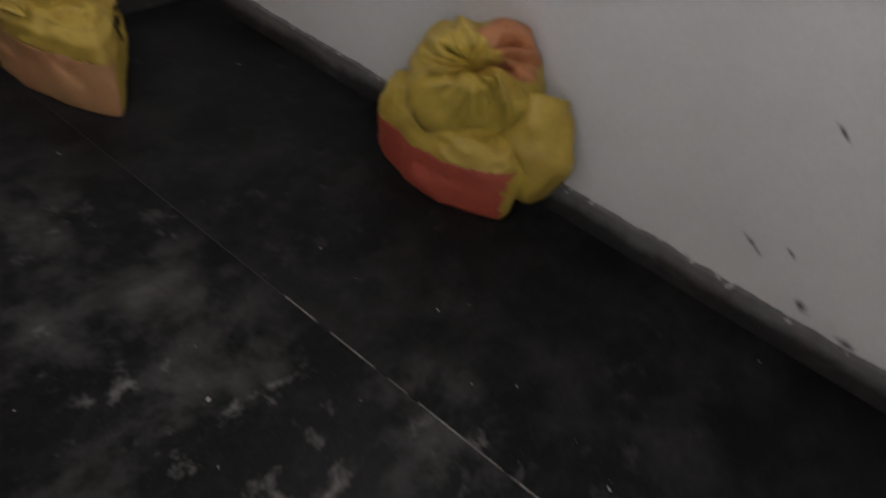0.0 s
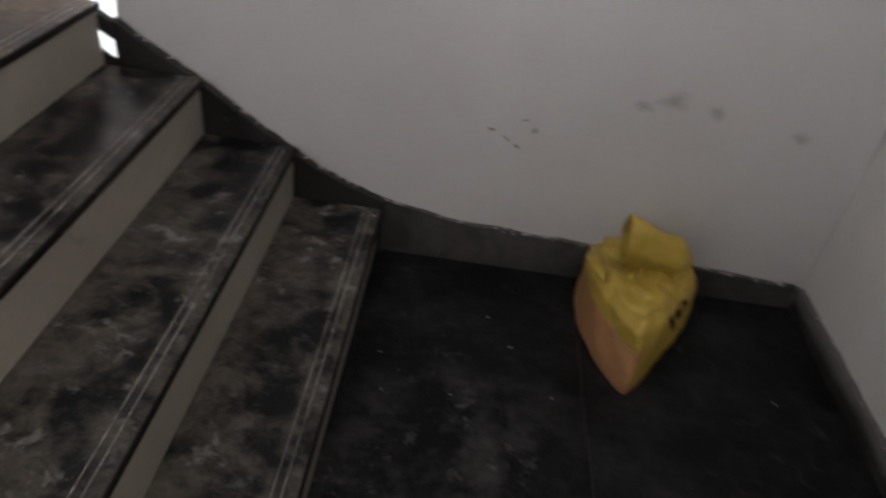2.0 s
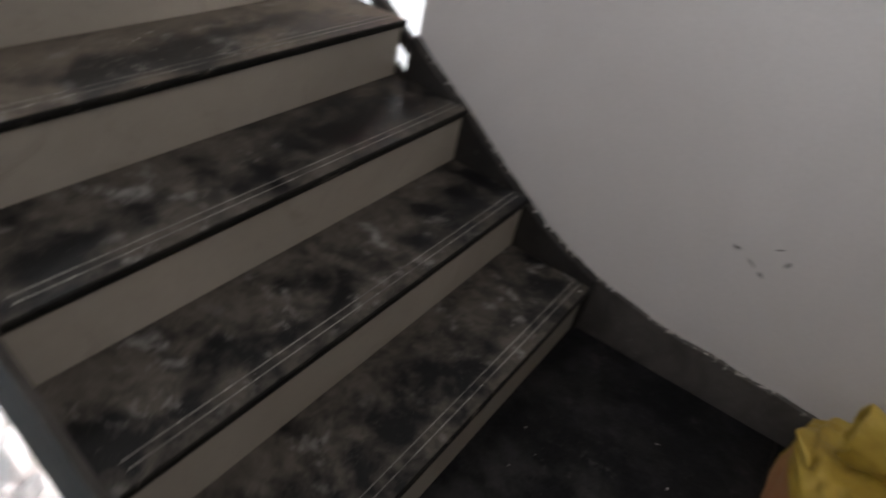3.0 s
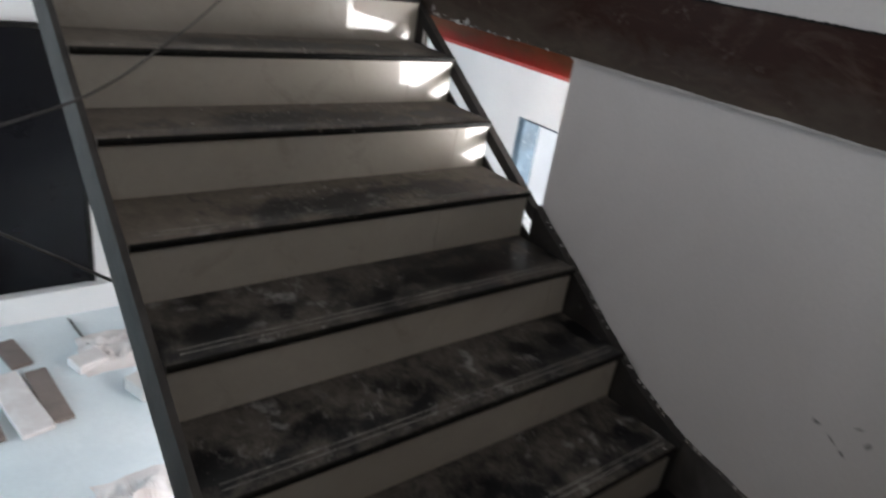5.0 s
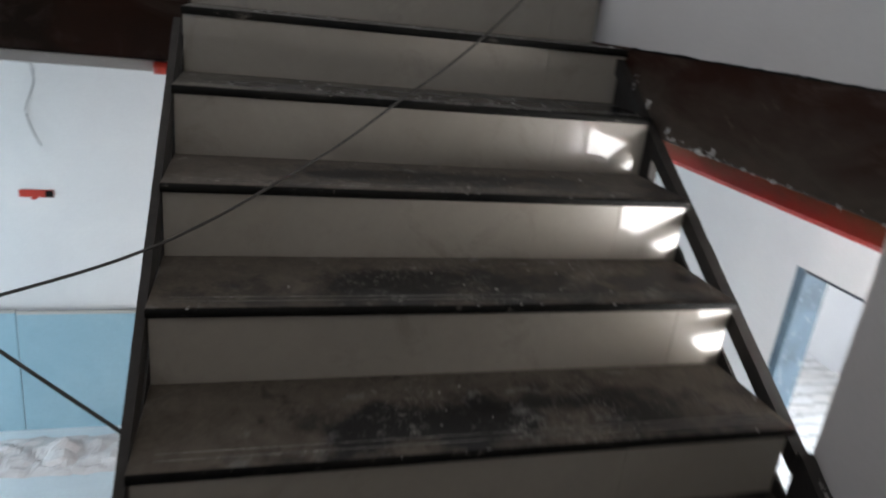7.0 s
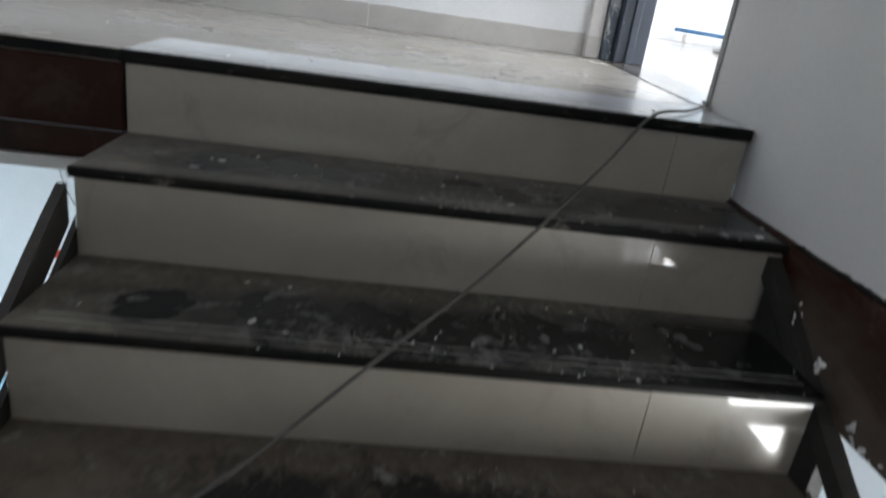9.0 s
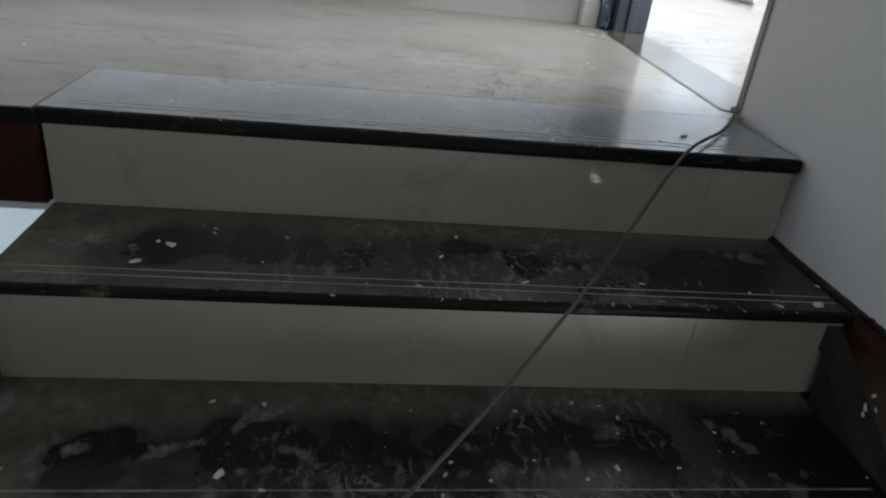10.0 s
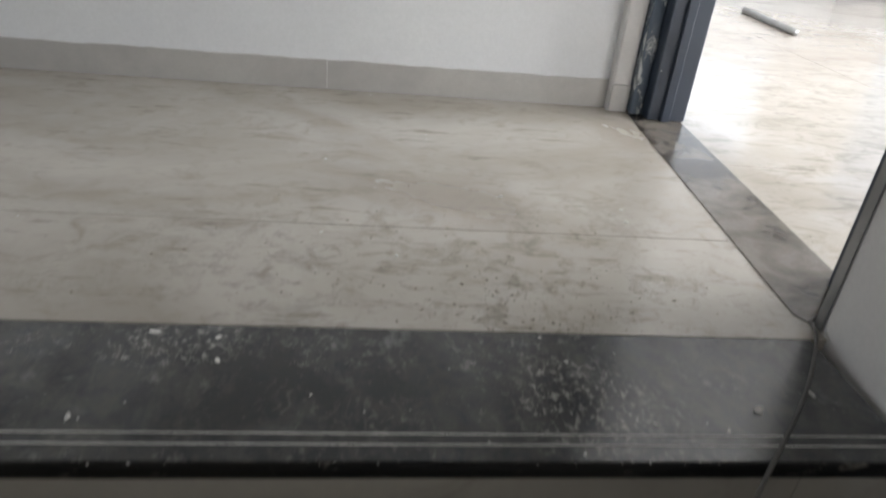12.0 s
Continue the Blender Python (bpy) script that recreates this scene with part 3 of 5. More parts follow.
boxed("slab_hall", (X_OUT, -3.205, Y_BACK, Y_TOP + 0.004, 1.46, 1.60), WALL, "concrete slab of the upper hall", "slab")
boxed("wall_hall_near", (X_OUT, -3.20, 1.9, 2.1, LOW, 1.455), WALL_CLEAN, "white painted wall of the hall", "wall")
boxed("slab_upper", (X_OUT, XW + 0.30, Y_TOP + 0.045, 5.2, 1.46, TOP - 0.03), BROWN, "floor slab with brown painted edge", "slab")
boxed("slab_edge", (X_OUT, -WIDE - 0.002, Y_TOP + 0.006, Y_TOP + 0.045, 1.44, TOP - 0.03), BROWN, "brown painted edge of the upper floor", "slab", 0.004)
boxed("slab_room", (XW + 0.30, X_ROOM, -1.7, Y_ROOM + 0.2, 1.2, TOP - 0.03), WALL_CLEAN, "floor slab of the room", "slab")
boxed("beam_upper", (X_OUT, XW, 2.80, 3.05, 1.19, 1.46), BROWN, "brown painted concrete beam under the upper floor", "beam", 0.004)
boxed("beam_upper_foot", (X_OUT, XW, 2.79, 3.06, 1.145, 1.19), SKIRT_GREY, "bare grey concrete underside of the brown beam", "beam", 0.004)
boxed("wall_far_upper", (X_OUT, 0.07, Y_FAR_UP, Y_FAR_UP + 0.2, TOP - 0.03, 4.6), WALL_CLEAN, "white painted wall of the upper landing", "wall")
boxed("wall_door_return", (0.07, 0.14, Y_FAR_UP - 0.045, Y_FAR_UP + 0.2, TOP - 0.03, 4.6), WALL, "plastered return beside the door frame", "wall", 0.006)
boxed("wall_door_lintel", (XW, XW + 0.30, 2.52, Y_FAR_UP + 0.2, TOP + 2.12, 4.6), WALL_CLEAN, "white painted wall over the doorway", "wall")
boxed("wall_door_far", (0.141, 0.305, 3.872, Y_ROOM, TOP - 0.03, 4.6), WALL_CLEAN, "white painted wall beyond the door frame", "wall")
boxed("ceiling_upper", (X_OUT, X_ROOM + 0.15, -1.7, Y_ROOM + 0.2, 4.6, 4.75), WALL_CLEAN, "white ceiling", "ceiling")
bm = bmesh.new()
for xa, xb, za, zb in ((0.165, X_ROOM, TOP - 0.03, 2.50), (0.165, X_ROOM, 3.80, 4.6), (0.165, 1.25, 2.50, 3.80), (2.25, 2.85, 2.50, 3.80), (3.85, X_ROOM, 2.50, 3.80)):
    box(bm, xa, xb, Y_ROOM, Y_ROOM + 0.2, za, zb)
structure("wall_room_far", bm, WALL_CLEAN, "white painted wall of the room with two window openings", "wall")
boxed("wall_room_near", (0.345, X_ROOM, 0.9, 1.1, TOP - 0.03, 4.6), WALL_CLEAN, "white painted wall of the room", "wall")


def walled_window(name, x, y0, y1, z0, z1, ya, yb, za, zb):
    """A wall across x with a window opening in it."""
    bm = bmesh.new()
    for d in ((y0, ya, z0, z1), (yb, y1, z0, z1), (ya, yb, z0, za), (ya, yb, zb, z1)):
        box(bm, x, x + 0.15, *d)
    return structure(name, bm, WALL_CLEAN, "white painted outer wall, out of view, with a large assumed window opening", "wall")


walled_window("wall_hall_outer", X_OUT - 0.15, 2.1, 5.2, LOW, 1.46, 2.35, 4.2, -1.25, 1.05)
walled_window("wall_upper_outer", X_OUT - 0.15, -1.7, 5.2, TOP - 0.03, 4.6, 0.05, 3.75, 1.85, 4.15)
walled_window("wall_room_outer", X_ROOM, 0.9, Y_ROOM + 0.2, TOP - 0.03, 4.6, 1.9, 8.2, 1.9, 3.9)
walled_window("wall_low_room_outer", X_ROOM, 0.35, 5.2, LOW, 1.2, 0.6, 2.7, -0.75, 1.1)

# ---- the upper floor ----
floor_up = tagged(new("floor_upper"), "cream marble slabs with brown scuffs and grit", "floor", kind="structure")
JOINT_Y = 2.86
xs = [X_OUT, -3.6, 0.165]
slab_bounds = []
for k in range(2):
    slab_bounds.append((xs[k], xs[k + 1] - 0.0015, JOINT_Y + 0.0015, Y_FAR_UP))
    slab_bounds.append((xs[k], xs[k + 1] - 0.0015, Y_TOP + 0.303, JOINT_Y))
for k, (xa, xb) in enumerate(((X_OUT, -3.6), (-3.5985, -WIDE - 0.003))):
    slab_bounds.append((xa, xb, Y_TOP + 0.001, Y_TOP + 0.3015))
for d in slab_bounds:
    part("slab", box(bmesh.new(), *d, TOP - 0.028, TOP + random.uniform(-0.0006, 0.0006), 0.001), MARBLE, floor_up)
boxed("slab_edge_trim", (X_OUT, -WIDE - 0.002, Y_TOP - 0.004, Y_TOP + 0.001, TOP - 0.026, TOP - 0.002), EDGE, "thin black stone edge of the upper floor", "trim")
floor_rm = tagged(new("floor_room"), "bright white marble slabs with plaster dust", "floor", kind="structure")
for k in range(3):
    for j in range(7):
        part("slab", box(bmesh.new(), 0.168 + 1.375 * k, 0.166 + 1.375 * (k + 1), 1.1 + 1.128 * j, 1.098 + 1.128 * (j + 1), TOP - 0.03, TOP + random.uniform(-0.0006, 0.0006), 0.001), MARBLE_ROOM, floor_rm)
structure("threshold", prism_z(bmesh.new(), [(0.052, 2.56), (0.078, 2.522), (0.232, 2.522), (0.310, 3.80), (0.138, 3.82)], TOP - 0.03, TOP + 0.0022), GREY_STONE, "dusty grey stone threshold in the doorway", "threshold")


def ragged_strip(y_or_x, axis, lo, hi, step, off, jitter, bottom):
    """The outline of a board whose upper edge is broken and uneven."""
    pts = []
    n = max(2, int((hi - lo) / step))
    for k in range(n + 1):
        u = lo + (hi - lo) * k / n
        pts.append((u, off(u) + noise.noise((u * 9.0, axis, 3.1)) * jitter + noise.noise((u * 37.0, axis, 7.7)) * jitter * 0.6))
    return pts


def strip_x(bm, tops, bottoms, x0, x1):
    """A board along y with uneven upper edge, of thickness x0..x1."""
    v = []
    for (y, zt), zb in zip(tops, bottoms):
        v.append([bm.verts.new(p) for p in ((x0, y, zb), (x0, y, zt), (x1, y, zt), (x1, y, zb))])
    for a, b in zip(v, v[1:]):
        for i in range(4):
            j = (i + 1) % 4
            bm.faces.new((a[i], a[j], b[j], b[i]))
    bm.faces.new(v[0][::-1])
    bm.faces.new(v[-1])
    bmesh.ops.recalc_face_normals(bm, faces=bm.faces[:])
    return bm


base = tagged(new("baseboard"), "grey stone skirting with plaster smears", "baseboard", kind="structure")
for k, (xa, xb) in enumerate(((X_OUT, -3.3), (-3.298, -2.1), (-2.098, -0.92), (-0.918, 0.068))):
    tops = ragged_strip(0, 5.0 + k, xa, xb, 0.03, lambda u: TOP + 0.098, 0.004, 0)
    bm = strip_x(bmesh.new(), [(-u, z) for u, z in tops], [TOP + 0.0005] * len(tops), 0.0, 0.012)
    bmesh.ops.transform(bm, matrix=Matrix.Translation((0, Y_FAR_UP - 0.0125, 0)) @ Matrix.Rotation(radians(90), 4, "Z"), verts=bm.verts[:])
    part("skirting_stone", bm, SKIRT_GREY, base)
part("skirting_stone", box(bmesh.new(), 0.07, 0.138, Y_FAR_UP - 0.055, Y_FAR_UP - 0.046, TOP + 0.0005, TOP + 0.095, 0.002), SKIRT_GREY, base)


def door_frame(name, x0, x1, y0, y1, z0, z1, along, label, head=0.055, mat=None, wide=0.055):
    """A steel door frame: two jambs with a stop and a head."""
    ob = tagged(new(name), label, "door frame", kind="structure")
    w, mat = wide, mat or BLUE
    for ya, yb in ((y0, y0 + w), (y1 - w, y1)):
        part("jamb", box(bmesh.new(), x0, x1, ya, yb, z0, z1, 0.004), mat, ob)
        if along:
            part("stop", box(bmesh.new(), x0 + 0.045, x1 - 0.06, ya - (0.014 if ya > y0 else -w), yb + (0.014 if ya == y0 else -w), z0, z1 - w, 0.002), BLUE, ob)
    part("head", box(bmesh.new(), x0, x1, y0 + w, y1 - w, z1 - head, z1, 0.003), BLUE, ob)
    return ob


door_frame("door_2_frame", 0.186, 0.322, 2.55, 3.87, TOP + 0.002, TOP + 2.12, 1, "dark blue steel door frame specked with plaster", wide=0.12)
boxed("door_2_plaster", (0.142, 0.185, 3.80, 3.868, TOP + 0.002, TOP + 2.12), BLUE_ROUGH, "plaster-smeared blue edge of the door frame", "door frame", 0.006)
boxed("wall_door_near", (0.165, 0.310, 2.521, 2.549, TOP + 0.002, TOP + 2.12), WALL, "plaster strip behind the near jamb", "wall")
door_frame("door_3_frame", 1.158, 1.302, 1.06, 2.10, LOW, 0.60, 0, "mottled blue steel door frame of the lower room", 0.012, BLUE_MOTTLED)

# metal bead on the corner of the upper wall
boxed("corner_bead", (0.074, 0.105, 2.5205, 2.5265, TOP + 0.003, 4.6), METAL, "grey metal bead on the plaster corner", "trim", 0.002)
boxed("corner_bead_face", (0.0722, 0.0738, 2.503, 2.5265, TOP + 0.003, 4.6), METAL, "grey metal bead on the plaster corner", "trim", 0.001)

# ---- the staircase ----
stair = tagged(new("staircase"), "straight flight of dusty black granite steps with pale polished risers", "staircase")


def right_end(i):
    return 0.002 if i < 8 else 0.040


for i in range(1, STEPS + 1):
    y, z = GO * (i - 1), RISE * i
    deep = GO + 0.036 if i < STEPS else 0.302
    r = right_end(i)
    t = part("tread", box(bmesh.new(), -WIDE, r, 0.006, deep, -0.022 if i < STEPS else -0.028, 0.0, 0.002), TREAD_LOW if i < 4 else TREAD_MID if i < 7 else TREAD_SEVEN if i == 7 else TREAD if i < STEPS else TOP_TREAD, stair)
    t.location = (0, y, z)
    bm = bmesh.new()
    low = -0.022 if i < STEPS else -0.029
    prism_x(bm, [(0.006, low), (0.003, low + 0.002), (0.0, low + 0.009), (0.0, -0.007), (0.002, -0.002), (0.006, -0.0005)], -WIDE, r)
    e = part("nosing", bm, EDGE, t, "chipped black nosing")
    for k, gy in enumerate((0.036, 0.056)):
        bm = box(bmesh.new(), -WIDE + 0.04, r - 0.02, gy, gy + 0.0024, -0.001, 0.0005)
        part("groove", bm, GROOVE if i < STEPS - 1 else GROOVE_DUSTY if i < STEPS else PALE, t, "dust-filled anti-slip groove")
    split = (-0.12, -0.33, -0.09, -0.40, -0.15, -0.20, -0.30, -0.24, -0.13)[i - 1]
    for xa, xb in ((-WIDE + 0.003, split - 0.0004), (split + 0.0004, r)):
        part("riser", box(bmesh.new(), xa, xb, y + 0.017, y + 0.032, z - RISE + 0.0005, z - (0.022 if i < STEPS else 0.0285), 0.0008), RISER, stair)
K = RISE / GO
part("waist_slab", prism_x(bmesh.new(), [(0.04, -0.02), (0.06, -0.005), (Y_TOP + 0.03, K * (Y_TOP + 0.03) - 0.05), (Y_TOP + 0.03, K * (Y_TOP + 0.03) - 0.19), (0.25, K * 0.25 - 0.19)], -WIDE + 0.012, -0.012), DARK, stair)


def sloped(y0, y1, top, bot, x0, x1, jag=0.0):
    n = max(2, int((y1 - y0) / 0.025))
    ys = [y0 + (y1 - y0) * k / n for k in range(n + 1)]
    tops = [(y, nose(y) + top + (noise.noise((y * 21, x0 * 9, 2.0)) * jag if jag else 0)) for y in ys]
    return strip_x(bmesh.new(), tops, [nose(y) + bot for y in ys], x0, x1)


part("stringer_bar", sloped(0.80, 1.93, -0.045, -0.092, 0.004, 0.036, 0.003), DARK, stair)
part("stringer_plate", sloped(0.80, 1.60, -0.150, -0.28, 0.003, 0.012), DARK, stair)
part("stringer_plate", sloped(1.60, 1.90, -0.094, -0.30, 0.004, 0.032, 0.006), DARK, stair)
part("stringer_bar", sloped(0.02, 1.905, -0.030, -0.108, -1.379, -1.3605, 0.003), STRINGER, stair)
part("stringer_plate", sloped(0.02, 2.1, -0.145, -0.27, -1.372, -1.3605), STRINGER, stair)

# skirting on the wall beside the flight, with a broken upper edge
KNOTS = [(-1.40, 0.085), (-1.165, 0.10), (-0.60, 0.138), (-0.34, 0.148), (-0.20, 0.158), (0.04, 0.208), (0.22, 0.285), (0.38, 0.392), (0.655, 0.578), (0.81, 0.675)]


def skirt_top(y):
    for (a, za), (b, zb) in zip(KNOTS, KNOTS[1:]):
        if y <= b:
            return za + (zb - za) * (y - a) / (b - a)
    return KNOTS[-1][1]


skirt_f = tagged(new("skirting_flight"), "dark stone skirting with a ragged plaster edge", "skirting", kind="structure")
tops = ragged_strip(0, 1.0, -1.395, 0.0, 0.018, skirt_top, 0.006, 0)
part("skirting_stone", strip_x(bmesh.new(), tops, [0.0005] * len(tops), 0.026, 0.0445), SKIRT_DARK, skirt_f)
tops = ragged_strip(0, 1.5, 0.0, 0.80, 0.018, skirt_top, 0.008, 0)
part("skirting_stone", strip_x(bmesh.new(), tops, [max(-0.02, nose(u) - 0.25) for u, z in tops], 0.010, 0.0445), DARK, skirt_f)
skirt_b = tagged(new("skirting_back"), "dark stone skirting with a ragged plaster edge", "skirting", kind="structure")
tops = ragged_strip(0, 2.0, -3.05, 0.026, 0.018, lambda u: 0.088, 0.008, 0)
bm = strip_x(bmesh.new(), [(-u, z) for u, z in tops], [0.0005] * len(tops), 0.0, 0.018)
bmesh.ops.transform(bm, matrix=Matrix.Translation((0, Y_BACK + 0.0005, 0)) @ Matrix.Rotation(radians(90), 4, "Z"), verts=bm.verts[:])
part("skirting_stone", bm, SKIRT_BACK, skirt_b)

landing = tagged(new("landing_paving"), "black granite slabs of the half landing, dusty and scratched", "paving", kind="structure")
for d in ((-3.05, XW - 0.001, Y_BACK, -0.6490), (-3.05, XW - 0.001, -0.6465, 0.018)):
    o = part("slab", box(bmesh.new(), *d, -0.026, 0.0, 0.001), GRANITE, landing)
bm = bmesh.new()
x = -2.6
while x < -1.34:
    w = random.uniform(0.05, 0.25)
    box(bm, x, min(x + w, -1.27), -0.6490, -0.6466, -0.006, 0.0006)
    x += w + random.uniform(0.005, 0.05)
part("joint_filler", bm, GROOVE, landing, "pale dust in the slab joint")
part("joint_filler", box(bmesh.new(), -1.268, 0.04, -0.6488, -0.6468, -0.010, -0.0012), DARK, landing, "dark mortar in the slab joint")

# ragged dark seam over the beam and chipped paint along its lower edge
def chips(bm, count, spot, size, flat=0.4):
    for k in range(count):
        c, up = spot(k)
        s = size[0] + (size[1] - size[0]) * random.random() ** 2.2
        b = bmesh.new()
        bmesh.ops.create_icosphere(b, subdivisions=1, radius=s)
        for v in b.verts:
            v.co *= random.uniform(0.55, 1.25)
        m = Matrix.Translation(c) @ (Vector(up).to_track_quat("Z", "Y").to_matrix().to_4x4()) @ Matrix.Rotation(random.uniform(0, 6.3), 4, "Z") @ Matrix.Diagonal((1.4, 0.8, flat, 1))
        bmesh.ops.transform(b, matrix=m, verts=b.verts[:])
        me = bpy.data.meshes.new("tmp")
        b.to_mesh(me)
        b.free()
        bm.from_mesh(me)
        bpy.data.meshes.remove(me)
    return bm


seam = ragged_strip(0, 6.0, -1.3, 1.90, 0.006, lambda u: 1.4475 + 0.004 * noise.noise((u * 90, 4, 1)), 0.0035, 0)
structure("beam_seam", strip_x(bmesh.new(), seam, [1.4425] * len(seam), XW - 0.0145, XW + 0.01), EDGE, "dark broken plaster seam over the brown beam", "trim")
random.seed(4)
structure("beam_chips", chips(chips(bmesh.new(), 12, lambda k: ((XW - 0.013, random.uniform(1.36, 1.60), 1.205 + abs(random.gauss(0, 0.012))), (-1, 0, 0.2)), (0.004, 0.011), 0.2), 34, lambda k: ((XW - 0.013, 1.56 - 0.8 * random.random() ** 1.7, 1.2015 + abs(random.gauss(0, 0.004))), (-1, 0, 0.2)), (0.0012, 0.006), 0.25), PALE, "pale chips of plaster along the beam's edge", "plaster chips")
random.seed(9)
structure("stringer_plaster", chips(chips(bmesh.new(), 5, lambda k: ((0.0035, random.uniform(1.672, 1.705), random.uniform(1.285, 1.31)), (-1, 0, 0.1)), (0.006, 0.014), 0.2), 4, lambda k: ((0.0035, 1.777 + random.uniform(-0.012, 0.012), random.uniform(1.325, 1.37)), (-1, 0, 0.1)), (0.004, 0.009), 0.2), PALE, "pale plaster smears on the dark stringer", "plaster chips")
line = ragged_strip(0, 8.0, -1.3, PIER_Y, 0.015, lambda u: 1.203, 0.003, 0)
structure("beam_foot_line", strip_x(bmesh.new(), line, [1.197] * len(line), XW - 0.0145, XW + 0.01), PALE, "pale plaster line between beam and wall", "trim")

# plaster crumbs lying on the steps
random.seed(11)


def on_step(k):
    i = random.choice((4, 5, 6, 7, 8, 8, 9, 7))
    x = random.choice((random.uniform(-1.3, 0.0), random.gauss(-0.5, 0.25)))
    x = max(-1.32, min(-0.01, x))
    return (x, GO * (i - 1) + random.uniform(0.02, 0.25), RISE * i + 0.001), (0, 0, 1)


crumbs = structure("plaster_crumbs", chips(bmesh.new(), 160, on_step, (0.0006, 0.0055), 0.45), PALE, "pale plaster crumbs lying on the steps", "debris")
crumbs["kind"] = "stuff"


def on_nosing(k):
    i = random.choice((4, 5, 5, 6, 6, 7, 7, 8, 8, 9))
    return (random.choice((random.uniform(-1.3, 0.0), random.gauss(-0.45, 0.2))), GO * (i - 1) + random.uniform(0.001, 0.012), RISE * i - 0.001), (0, -0.5, 1)


nicks = structure("nosing_nicks", chips(bmesh.new(), 190, on_nosing, (0.0006, 0.0036), 0.2), PALE, "pale nicks and plaster specks along the nosings", "debris")
nicks["kind"] = "stuff"
bits = structure("floor_grit", chips(bmesh.new(), 420, lambda k: ((random.gauss(-0.46, 0.13 if k % 2 else 0.5), 2.486 + abs(random.gauss(0, 0.13 if k % 2 else 0.3)), TOP + 0.001), (0, 0, 1)), (0.0005, 0.0034), 0.25), surface("dark_grit", (0.15, 0.12, 0.09), (0.06, 0.05, 0.04), 0.9, 20, 90), "dark grit scattered on the marble floor", "debris")
bits["kind"] = "stuff"
edge_bits = structure("landing_grit", chips(bmesh.new(), 36, lambda k: ((random.uniform(-2.2, -0.2), random.uniform(-1.35, -0.05), 0.0008), (0, 0, 1)), (0.001, 0.004), 0.35), PALE, "pale grit scattered on the landing", "debris")
edge_bits["kind"] = "stuff"
edge = chips(bmesh.new(), 170, lambda k: ((0.0262 + random.uniform(0, 0.014), *(lambda y: (y, skirt_top(y) + random.uniform(-0.004, 0.004)))(random.uniform(-1.35, 0.75))), (-0.4, 0, 1)), (0.002, 0.009), 0.3)
chips(edge, 110, lambda k: ((random.uniform(-2.7, -0.1), Y_BACK + random.uniform(0.004, 0.018), 0.088 + random.uniform(-0.006, 0.004)), (0, 0.4, 1)), (0.002, 0.008), 0.3)
structure("skirting_mortar", edge, SKIRT_GREY, "grey mortar crumbs along the top of the skirting", "debris")["kind"] = "stuff"
white_bits = structure("marble_flecks", chips(bmesh.new(), 26, lambda k: ((random.uniform(-1.6, 0.1), random.uniform(2.55, 3.9), TOP + 0.001), (0, 0, 1)), (0.001, 0.006), 0.3), PALE, "white flecks of plaster on the marble floor", "debris")
white_bits["kind"] = "stuff"
lower = tagged(new("lower_staircase"), "lower flight of black granite steps below the landing", "staircase")
for i in range(7):
    part("step", box(bmesh.new(), -3.045, -1.62, 0.02 + GO * i, 0.02 + GO * (i + 1), LOW + 0.001, -RISE * (i + 1)), TREAD, lower)

# larger flakes of plaster on the ends of the upper nosings
random.seed(21)
flakes = []
for x, y, z, w in ((-0.02, 1.935, 1.44, 0.022), (-0.10, 1.925, 1.44, 0.012), (0.02, 2.0, 1.44, 0.012), (-1.12, 2.05, 1.44, 0.014), (-1.16, 1.985, 1.44, 0.016), (-1.06, 2.10, 1.44, 0.010), (-0.99, 1.72, 1.26, 0.013), (-0.93, 1.69, 1.26, 0.010), (-0.16, 2.29, 1.62, 0.016), (-0.05, 2.33, 1.62, 0.012), (-1.16, 2.263, 1.62, 0.013), (-1.10, 2.455, 1.62, 0.015), (-1.00, 2.445, 1.62, 0.012), (-0.99, 2.387, 1.62, 0.009), (-0.44, 2.40, 1.62, 0.008), (-0.47, 2.465, 1.62, 0.006), (-0.045, 0.02, 0.18, 0.008), (-0.85, 1.905, 1.44, 0.007), (-0.10, 0.82, 0.72, 0.006)):
    o = tagged(part("plaster_flake", chips(bmesh.new(), 1, lambda k: ((0, 0, 0.0025), (0, 0, 1)), (w * 0.5, w * 0.65), 0.22), PALE), "white flake of plaster lying on a step", "plaster flake", group="plaster flakes on the steps")
    o.location = (x, y, z)

# ---- things on the landing ----
def closest(p, a, b):
    """The point of the stretch a-b nearest to p."""
    d = b - a
    return a + d * max(0.0, min(1.0, (p - a).dot(d) / d.dot(d)))


